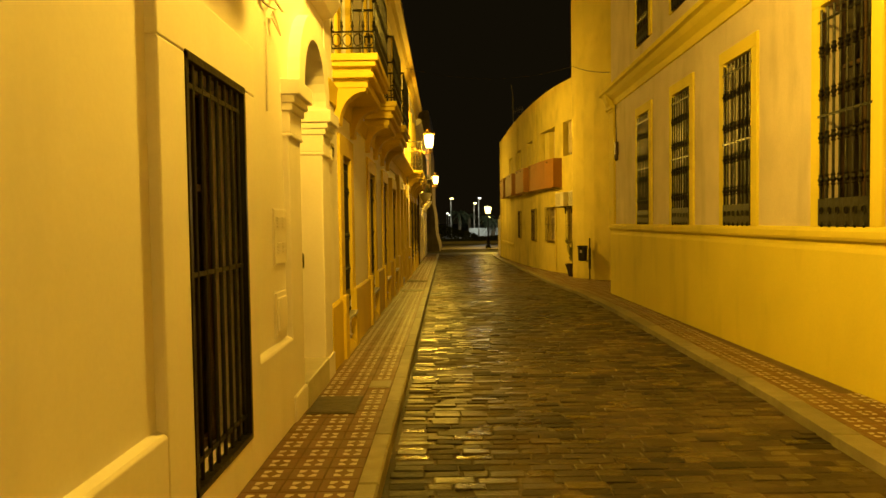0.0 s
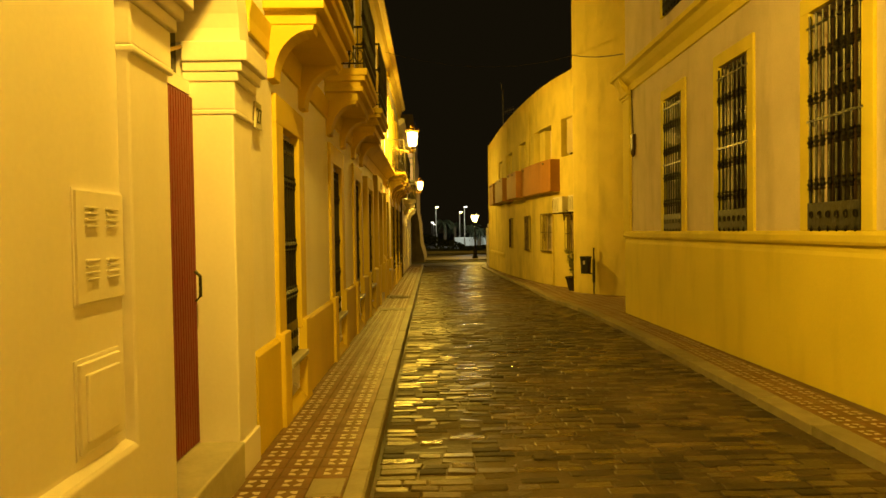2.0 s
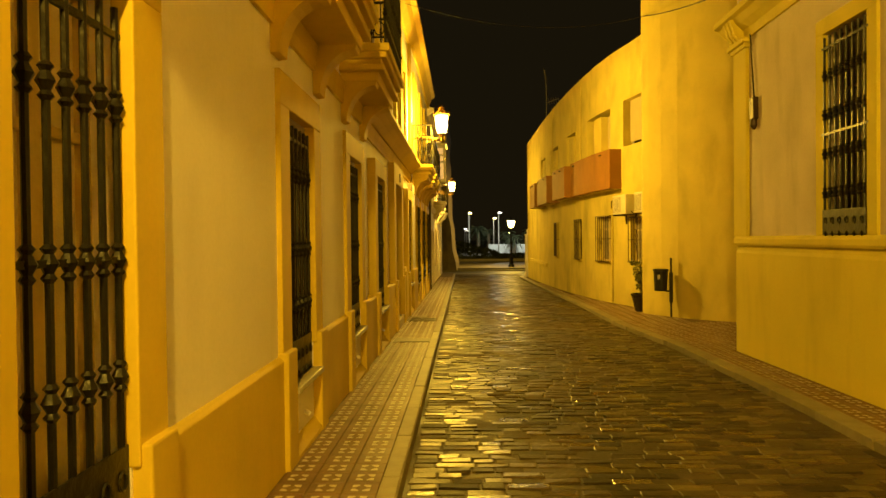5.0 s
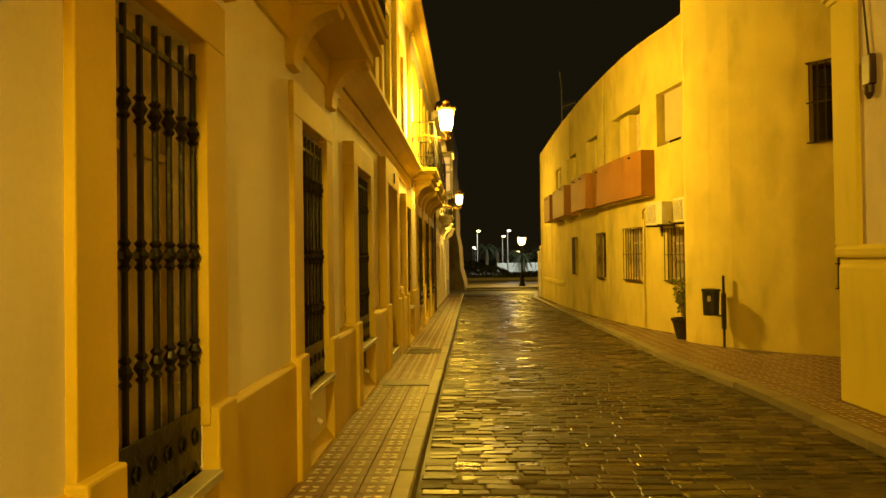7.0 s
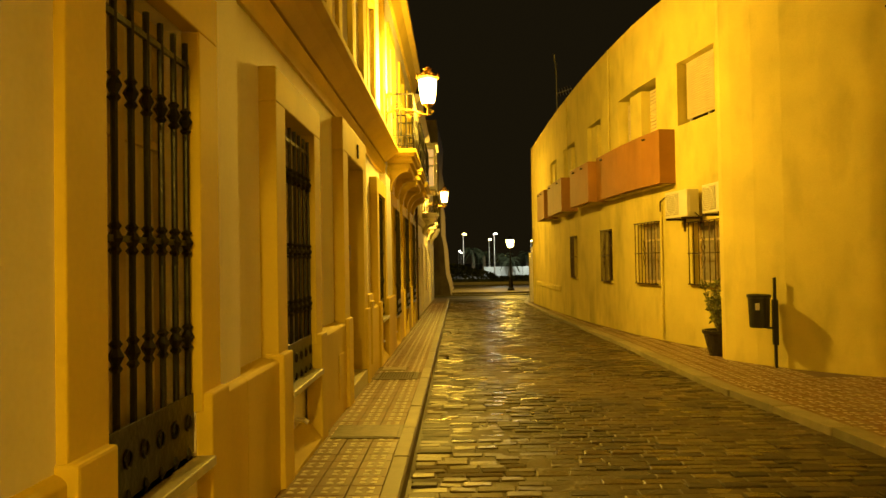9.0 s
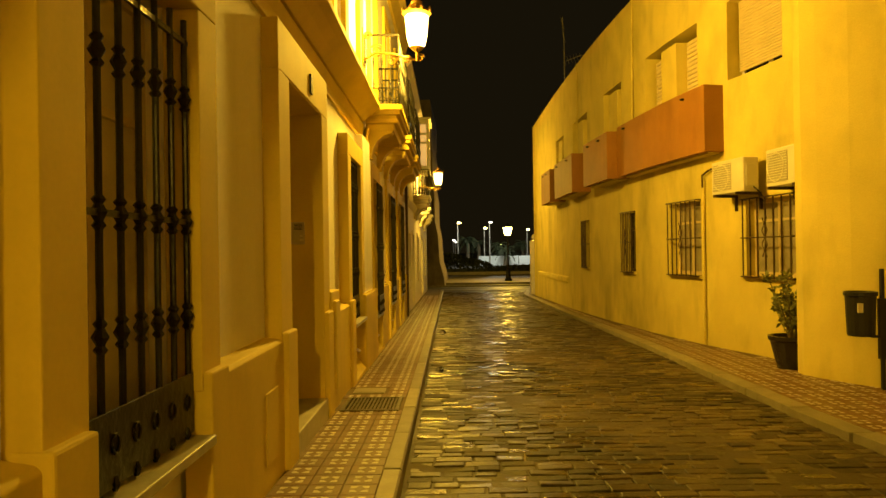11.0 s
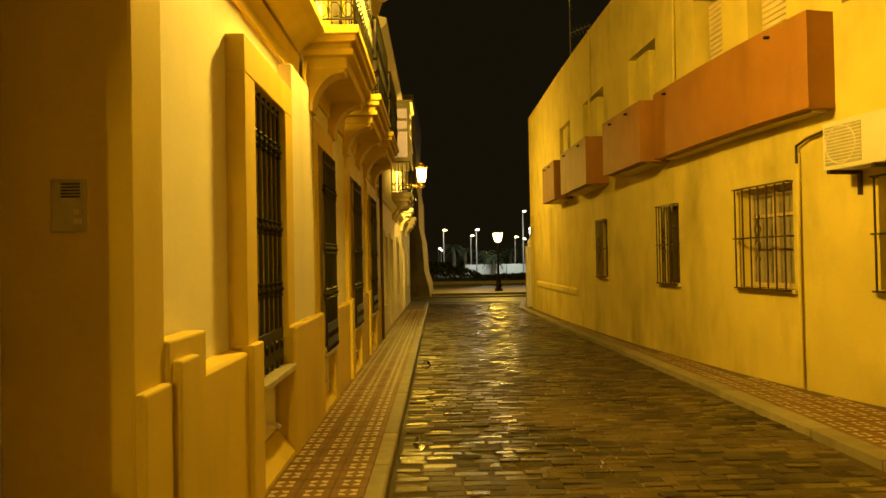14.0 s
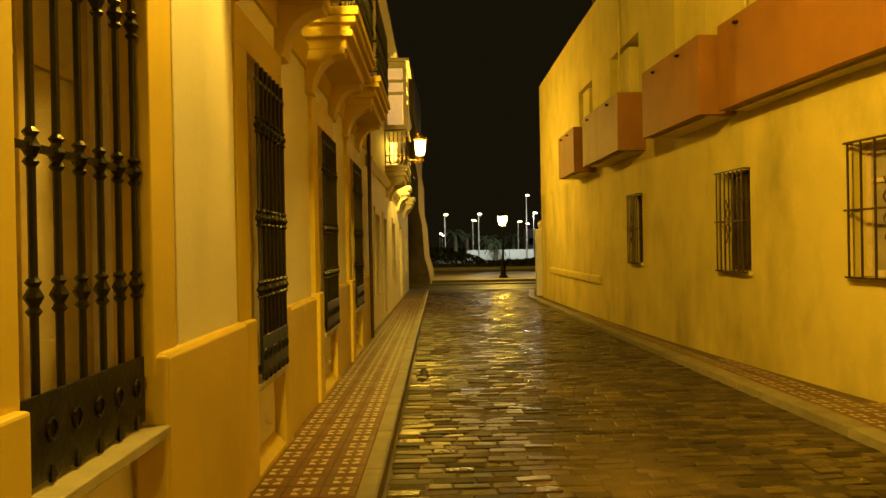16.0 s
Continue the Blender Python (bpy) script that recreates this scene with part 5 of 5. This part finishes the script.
def hedge():
    rnd = random.Random(9)
    g = Geo()
    for i in range(9000):
        x = rnd.uniform(-18, 30)
        top = -0.08 + 0.08 * math.sin(x * 0.9) + 0.06 * math.sin(x * 2.3 + 1) + min(1.9, max(0.0, (4.0 - x) * 0.28))
        c = Vector((x, 76.4 + rnd.uniform(-0.3, 1.2), zf + 0.3 + (top - zf - 0.3) * math.sqrt(rnd.random())))
        u = Vector((rnd.gauss(0, 1), rnd.gauss(0, 1), rnd.gauss(0, 1))).normalized()
        v = u.cross(Vector((rnd.gauss(0, 1), rnd.gauss(0, 1), rnd.gauss(0, 1)))).normalized()
        s = rnd.uniform(0.08, 0.2)
        g.poly([tuple(c - u * s), tuple(c + v * s * 0.6), tuple(c + u * s), tuple(c - v * s * 0.6)])
    for i in range(24):
        x = -18 + 2 * i
        g.hexa([(x, 76.5, zf), (x + 2, 76.5, zf), (x + 2, 77.3, zf), (x, 77.3, zf), (x, 76.6, -0.35), (x + 2, 76.6, -0.35), (x + 2, 77.2, -0.35), (x, 77.2, -0.35)])
    tagged(make("hedge", g, M_HEDGE, fix=False), "dark clipped hedge along the square", "hedge", kind="stuff")


hedge()


def lamp_post():
    x, y, z = POST
    z += 0.06
    e = thing("street_lamp", x, y, z, "lit lantern on a dark cast iron lamp post", "street lamp")
    g = Geo()
    g.lathe(x, y, [(0.26, z), (0.26, z + 0.1), (0.17, z + 0.2), (0.15, z + 0.75), (0.10, z + 0.85), (0.07, z + 1.1), (0.055, z + 2.4), (0.09, z + 2.45), (0.045, z + 2.55), (0.04, z + 3.0), (0.10, z + 3.08), (0.03, z + 3.12)], 12)
    part("post", g, M_IRON, e)
    g = Geo()
    g.lathe(x, y, [(0.17, z + 3.12), (0.27, z + 3.4), (0.30, z + 3.66)], 8)
    gl = part("glass", g, M_LAMP, e, "glowing lantern glass")
    gl.visible_shadow = False
    g = Geo()
    g.lathe(x, y, [(0.31, z + 3.66), (0.33, z + 3.70), (0.14, z + 3.82), (0.04, z + 3.86), (0.02, z + 3.98)], 8)
    part("lantern_cap", g, M_IRON, e)


lamp_post()
# gate post and low white wall by the house end
g = Geo()
g.hexa([(3.55, 45.2, -1.2), (3.95, 45.2, -1.2), (3.95, 45.6, -1.2), (3.55, 45.6, -1.2), (3.55, 45.2, 1.55), (3.95, 45.2, 1.55), (3.95, 45.6, 1.55), (3.55, 45.6, 1.55)])
g.lathe(3.75, 45.4, [(0.22, 1.55), (0.24, 1.62), (0.08, 1.66), (0.14, 1.78), (0.12, 1.88), (0.02, 1.95)], 12)
tagged(make("gate_post", g, M_WHITE, 0.01), "white gate post with a ball finial", "gate post")
g = Geo()
for i in range(8):
    x = 4.3 + 6 * i
    g.hexa([(x, 118, -1.3), (x + 5.9, 118, -1.3), (x + 5.9, 118.4, -1.3), (x, 118.4, -1.3), (x, 118, 0.45), (x + 5.9, 118, 0.45), (x + 5.9, 118.4, 0.45), (x, 118.4, 0.45)])
tagged(make("promenade_wall", g, M_POOL), "long pale promenade wall lit by white lamps", "wall", kind="structure")


def far_lamp(x, y, top, cold):
    e = thing("tall_street_lamp", x, y, zf, "tall slender pale promenade lamp post, lit", "street lamp", "promenade lamps")
    g = Geo()
    g.tube([(x, y, zf - 0.1), (x, y, top)], [0.10, 0.06], 8)
    part("pole", g, M_STEEL, e)
    g = Geo()
    g.lathe(x + 0.2, y, [(0.1, top - 0.06), (0.30, top), (0.28, top + 0.1), (0.1, top + 0.18)], 10)
    part("head", g, M_COLD if cold else M_LAMP, e, "glowing lamp head")


for fx, fy, ft, cold in ((1.2, 117, 5.4, False), (5.2, 119, 4.6, False), (5.9, 117, 5.4, True), (12.6, 117, 7.9, True), (12.9, 112, 5.2, True), (12.0, 122, 4.4, False), (13.6, 125, 4.2, True), (0.6, 140, 3.2, True), (0.9, 128, 2.7, True), (9.6, 150, 2.4, False), (17.5, 120, 6.0, True)):
    far_lamp(fx, fy, ft, cold)
for fx, fy, w in ((6.0, 112, 60), (12.6, 112, 60)):
    point_lamp(fx, fy, 5.0, 1300, (0.9, 0.9, 0.72), 0.3)


def palm(x, y, h):
    rnd = random.Random(int(x * 10))
    z = zf
    e = thing("palm_tree", x, y, z, "dark palm tree on the promenade at night", "palm tree", "palms on the promenade")
    g = Geo()
    g.tube([(x, y, z), (x + 0.1, y, z + h * 0.5), (x, y, z + h)], [0.38, 0.28, 0.3], 10)
    part("trunk", g, M_STEM, e)
    g = Geo()
    for i in range(34):
        a, el = rnd.uniform(0, 6.28), rnd.uniform(-0.6, 1.2)
        L2 = rnd.uniform(1.3, 2.0)
        prev = None
        for k in range(9):
            t = k / 8
            p = Vector((x + L2 * t * math.cos(a) * math.cos(el * 0.6), y + L2 * t * math.sin(a) * math.cos(el * 0.6), z + h + L2 * (t * math.sin(el) - 0.75 * t * t)))
            if prev is not None:
                side = Vector((-math.sin(a), math.cos(a), 0))
                for sg in (-1, 1):
                    w = 0.4 * (1 - t * 0.6)
                    g.poly([tuple(prev), tuple(p), tuple(p + side * sg * w - Vector((0, 0, 0.18)))])
            prev = p
    tagged(part("crown", g, M_HEDGE, e), kind="stuff")


for px2, py2, ph in ((4.4, 122, 3.6), (7.4, 120, 3.0), (8.3, 118, 2.4), (11.6, 125, 3.4), (2.6, 119, 4.0)):
    palm(px2, py2, ph)

# far buildings behind the promenade
e = thing("far_building", 22, 180, zf, "small white building far beyond the promenade", "building")
g = Geo()
g.hexa([(20, 178, -1), (34, 178, -1), (34, 186, -1), (20, 186, -1), (20, 178, 4.6), (34, 178, 4.6), (34, 186, 4.6), (20, 186, 4.6)])
part("wall", g, M_WHITE, e)
for i in range(5):
    g = Geo()
    x = 21 + 2.5 * i
    g.hexa([(x, 177.9, 1), (x + 1.2, 177.9, 1), (x + 1.2, 178.05, 1), (x, 178.05, 1), (x, 177.9, 2.6), (x + 1.2, 177.9, 2.6), (x + 1.2, 178.05, 2.6), (x, 178.05, 2.6)])
    part("window", g, M_GLASS, e)

# closing walls behind the walker
g = Geo()
g.hexa([(-8, -14.4, -1), (10, -14.4, -1), (10, -14, -1), (-8, -14, -1), (-8, -14.4, 7), (10, -14.4, 7), (10, -14, 7), (-8, -14, 7)])
tagged(make("wall_back", g, M_CREAM), "plain plastered house wall closing the street", "wall", kind="structure")

# ---- covers and grates on the pavement ----
PL = lambda y: road_z(y) + 0.118


def pave_P(s, d, z):
    return (d, s, PL(s) + z)


e = thing("floor_grate", -0.85, 21.2, PL(21.2), "rusty iron ventilation grate in the pavement", "grate")
g = Geo()
for a, b, c, d in ((20.85, 21.50, -1.12, -1.08), (20.85, 21.50, -0.60, -0.56), (20.85, 20.89, -1.08, -0.60), (21.46, 21.50, -1.08, -0.60)):
    g.box(pave_P, a, b, c, d, -0.02, 0.012)
part("frame", g, M_RUST, e)
for i in range(13):
    g = Geo()
    d = -1.06 + i * 0.036
    g.box(pave_P, 20.89, 21.46, d, d + 0.018, -0.02, 0.009)
    part("slat", g, M_RUST, e)
for i in range(8):
    g = Geo()
    s = 20.93 + i * 0.07
    g.box(pave_P, s, s + 0.015, -1.08, -0.60, -0.02, 0.007)
    part("cross_bar", g, M_RUST, e)


def cover(s0, s1, d0, d1, label, mat):
    g = Geo()
    g.box(pave_P, s0, s1, d0, d1, -0.01, 0.008)
    g.box(pave_P, s0 + 0.03, s1 - 0.03, d0 + 0.03, d1 - 0.03, 0.006, 0.012)
    tagged(make("manhole_cover", g, mat, 0.003), label, "manhole cover", "covers in the pavement")


cover(21.75, 22.05, -1.12, -0.78, "grey metal cover plate in the pavement", M_GREYPAINT)
cover(17.6, 18.1, -1.12, -0.52, "worn pale cement patch cover in the pavement", M_RUST)
cover(6.55, 6.85, -0.74, -0.54, "small pale square cover in the pavement", M_GREYPAINT)
cover(5.6, 6.2, -1.15, -0.75, "dark cast iron cover in the pavement", M_RUST)
e = thing("round_manhole", 1.9, 30.5, road_z(30.5), "round cast iron manhole cover in the setts", "manhole cover")
g = Geo()
zz = road_z(30.5)
g.lathe(1.9, 30.5, [(0.36, zz - 0.03), (0.36, zz + 0.014), (0.30, zz + 0.014), (0.30, zz + 0.008), (0.27, zz + 0.008), (0.27, zz + 0.016), (0.01, zz + 0.018)], 28)
part("lid", g, M_RUST, e)
# drain pipe foot and puddles in the gutter
for px3, py3, rx, ry in ((-0.24, 29.3, 0.09, 0.5), (-0.22, 24.1, 0.06, 0.35)):
    g = Geo()
    rnd = random.Random(int(py3 * 7))
    g.poly([(px3 + rx * math.cos(t) * rnd.uniform(0.7, 1.1), py3 + ry * math.sin(t) * rnd.uniform(0.7, 1.1), road_z(py3 + ry * math.sin(t)) + 0.004) for t in [2 * math.pi * i / 18 for i in range(18)]])
    tagged(make("puddle", g, M_PUDDLE), "small puddle in the gutter between setts", "puddle", kind="structure")

# ---- paving pieces: kerbs, tiles, setts ----
pav_l = Geo()
pav_r = Geo()
for i in range(-14, 51):
    a, b = float(i), float(i + 1)
    pav_l.hexa([(-1.6, a, road_z(a) - 0.3), (KERB_L - 0.12, a, road_z(a) - 0.3), (KERB_L - 0.12, b, road_z(b) - 0.3), (-1.6, b, road_z(b) - 0.3),
                (-1.6, a, road_z(a) + 0.112), (KERB_L - 0.12, a, road_z(a) + 0.112), (KERB_L - 0.12, b, road_z(b) + 0.112), (-1.6, b, road_z(b) + 0.112)])
    ka, kb = interp(KERB_R, a) + 0.18, interp(KERB_R, b) + 0.18
    pav_r.hexa([(ka, a, road_z(a) - 0.3), (7, a, road_z(a) - 0.3), (7, b, road_z(b) - 0.3), (kb, b, road_z(b) - 0.3),
                (ka, a, road_z(a) + 0.06), (7, a, road_z(a) + 0.06), (7, b, road_z(b) + 0.06), (kb, b, road_z(b) + 0.06)])
pavement_l = tagged(make("pavement_left", pav_l, M_DIRT), "narrow raised pavement of red tiles with white inlays", "pavement", kind="structure")
pavement_r = tagged(make("pavement_right", pav_r, M_DIRT), "low pavement of red tiles with white inlays", "pavement", kind="structure")


def piece(name, me, loc, rot, parent):
    o = new(name, me)
    o.location, o.rotation_euler = loc, rot
    o.parent = parent
    return o


SLOPE = math.atan(-0.016)
for side in (0, 1):
    for i in range(62):
        y = -12 + i * 1.0
        x = KERB_L - 0.06 if side == 0 else interp(KERB_R, y + 0.5) + 0.10
        yaw = 0 if side == 0 else -math.atan((interp(KERB_R, y + 1) - interp(KERB_R, y)))
        hw, top = (0.06, 0.125) if side == 0 else (0.11, 0.075)
        g = Geo()
        Q = lambda s, d, z: (d, s, z)
        k = 0.014
        g.hexa([(-hw, -0.494, -0.2), (hw, -0.494, -0.2), (hw, 0.494, -0.2), (-hw, 0.494, -0.2), (-hw, -0.494, top - k), (hw, -0.494, top - k), (hw, 0.494, top - k), (-hw, 0.494, top - k)])
        g.hexa([(-hw, -0.494, top - k), (hw, -0.494, top - k), (hw, 0.494, top - k), (-hw, 0.494, top - k), (-hw, -0.485, top), (hw - k, -0.485, top), (hw - k, 0.485, top), (-hw, 0.485, top)])
        if i == 0:  # one stone for each side
            kerb_me = make("kerb_stone", g, M_KERB)
            kerb_data = kerb_me.data
            bpy.data.objects.remove(kerb_me)
        piece("kerb_stone", kerb_data, (x, y + 0.5, road_z(y + 0.5) + 0.002 * math.sin(i * 3.7)), (SLOPE, 0, yaw), pavement_l if side == 0 else pavement_r)


def tile_geo(g, x, y, z, w, l, slope=0.0):
    """A red tile with a white frame of four corner pieces round a dark lozenge."""
    Z = lambda yy, h: z + slope * (yy - y) + h
    def P4(x0, x1, y0, y1, h, mi):
        g.quad((x0, y0, Z(y0, h)), (x1, y0, Z(y0, h)), (x1, y1, Z(y1, h)), (x0, y1, Z(y1, h)), mi)
    t = 0.003
    g.hexa([(x - w / 2 + t, y - l / 2 + t, Z(y - l / 2, 0)), (x + w / 2 - t, y - l / 2 + t, Z(y - l / 2, 0)), (x + w / 2 - t, y + l / 2 - t, Z(y + l / 2, 0)), (x - w / 2 + t, y + l / 2 - t, Z(y + l / 2, 0)),
            (x - w / 2 + 2 * t, y - l / 2 + 2 * t, Z(y - l / 2, 0.006)), (x + w / 2 - 2 * t, y - l / 2 + 2 * t, Z(y - l / 2, 0.006)), (x + w / 2 - 2 * t, y + l / 2 - 2 * t, Z(y + l / 2, 0.006)), (x - w / 2 + 2 * t, y + l / 2 - 2 * t, Z(y + l / 2, 0.006))], 0)
    a, h = 0.058, 0.0085
    for sx in (-1, 1):
        for sy in (-1, 1):
            g.poly([(x + sx * a, y + sy * 0.012, Z(y + sy * 0.012, h)), (x + sx * a, y + sy * a, Z(y + sy * a, h)), (x + sx * 0.012, y + sy * a, Z(y + sy * a, h)), (x + sx * 0.012, y + sy * 0.040, Z(y + sy * 0.04, h)), (x + sx * 0.036, y + sy * 0.012, Z(y + sy * 0.012, h))], 1)


TILE_X = (-1.075, -0.855, -0.635)
rest = Geo()
tg = Geo()
tile_geo(tg, 0, 0, 0, 0.22, 0.2, -0.016)
tile_ob = make("pavement_tile", tg, [M_TILE, M_TILEW])
tile_me = tile_ob.data
bpy.data.objects.remove(tile_ob)
for i in range(-30, 220):
    y = i * 0.2
    for x in TILE_X:
        if 20.85 < y < 21.5 or (21.7 < y < 22.1 and x < -0.7):
            continue
        if 3.4 < y < 23.4:
            piece("pavement_tile", tile_me, (x, y, road_z(y) + 0.112), (0, 0, 0), pavement_l)
        else:
            tile_geo(rest, x, y, road_z(y) + 0.112, 0.22, 0.2, -0.016)
o = tagged(make("pavement_tiles", rest, [M_TILE, M_TILEW]), kind="stuff")
o.parent = pavement_l
rest = Geo()
for i in range(0, 190):
    y = i * 0.2
    x0 = interp(KERB_R, y) + 0.33
    x1 = 3.88 + 0.0263 * (y - 9.4) if y < 17 else (6.2 if y < 21 else interp(MID_LINE, y))
    for k in range(14):
        x = x0 + k * 0.22
        if x + 0.1 > x1:
            break
        tile_geo(rest, x, y, road_z(y) + 0.06, 0.22, 0.2, -0.016)
o = tagged(make("pavement_tiles", rest, [M_TILE, M_TILEW]), kind="stuff")
o.parent = pavement_r

# road of setts in courses across the street
g = Geo()
for i in range(-14, 52):
    a, b = float(i), float(i + 1)
    g.quad((KERB_L - 0.03, a, road_z(a) - 0.005), (interp(KERB_R, a) + 0.03, a, road_z(a) - 0.004), (interp(KERB_R, b) + 0.03, b, road_z(b) - 0.005), (KERB_L - 0.03, b, road_z(b) - 0.005))
road = tagged(make("road", g, M_JOINT), "wet cobbled street of dark worn granite setts", "road", kind="structure")


def sett(g, x0, x1, y0, y1, h, rnd, oz=0.0):
    """One worn stone: blunt corners, a chamfered rim and a slightly domed, tilted top."""
    cx, cy = (x0 + x1) / 2, (y0 + y1) / 2
    hx, hy = (x1 - x0) / 2, (y1 - y0) / 2
    tx, ty = rnd.gauss(0, 0.022), rnd.gauss(0, 0.032)
    sl = lambda x, y: (x - cx) * tx + (y - cy) * (ty - 0.016)
    lo = []
    for sx, sy in ((-1, -1), (1, -1), (1, 1), (-1, 1)):
        k = rnd.uniform(0.003, 0.012)
        a = (cx + sx * (hx - k * 1.3), cy + sy * (hy + rnd.uniform(-0.007, 0.004)))
        b = (cx + sx * (hx + rnd.uniform(-0.008, 0.004)), cy + sy * (hy - k))
        lo += [a, b] if sx * sy < 0 else [b, a]
    n = len(g.v)
    g.v += [(x, y, oz - 0.03) for x, y in lo]
    g.v += [(x, y, oz + h - 0.004 + sl(x, y)) for x, y in lo]
    ins = []
    for x, y in lo:
        ins.append((cx + (x - cx) * (1 - 0.008 / hx), cy + (y - cy) * (1 - 0.008 / hy)))
    g.v += [(x, y, oz + h + sl(x, y)) for x, y in ins]
    g.v.append((cx + rnd.uniform(-0.03, 0.03), cy + rnd.uniform(-0.012, 0.012), oz + h + rnd.uniform(-0.001, 0.0015)))
    for a in (0, 8):
        for k in range(8):
            g.f.append((n + a + k, n + a + (k + 1) % 8, n + a + 8 + (k + 1) % 8, n + a + 8 + k))
            g.m.append(0)
    for k in range(8):
        g.f.append((n + 16 + k, n + 16 + (k + 1) % 8, n + 24))
        g.m.append(0)


rnd = random.Random(3)
variants = []
for k in range(12):
    g = Geo()
    w, l = 0.16 + 0.012 * k, rnd.uniform(0.098, 0.108)
    sett(g, -w / 2, w / 2, -l / 2, l / 2, rnd.uniform(-0.004, 0.008), rnd)
    o = make("sett", g, M_SETT, fix=False)
    variants.append((w, o.data))
    bpy.data.objects.remove(o)
rest = Geo()
y = -2.0
singles = 0
while y < 50:
    l = rnd.uniform(0.105, 0.125)
    yc = y + l / 2
    x, xe = KERB_L + 0.02 + rnd.uniform(0, 0.02), interp(KERB_R, yc) - 0.01
    while x < xe - 0.08:
        k = rnd.randrange(12)
        w, me2 = variants[k]
        if x + w > xe:
            w = xe - x
        bend = 0.02 * math.sin(yc * 0.7 + x * 1.1)
        hz = road_z(yc) + 0.003 * math.sin(x * 2.3 + yc * 1.3)
        if 4.2 < yc < 6.1 and singles < 300 and w == variants[k][0]:
            piece("sett", me2, (x + w / 2, yc + bend, hz), (0, 0, rnd.uniform(-0.02, 0.02)), road)
            singles += 1
        elif not (math.hypot(x + w / 2 - 1.9, yc - 30.5) < 0.4):
            sett(rest, x, x + w, yc + bend - l / 2 + 0.006, yc + bend + l / 2 - 0.006, rnd.uniform(-0.005, 0.008), rnd, hz)
        x += w + 0.010
    y += l
o = tagged(make("setts", rest, M_SETTS, fix=False), kind="stuff")
o.parent = road
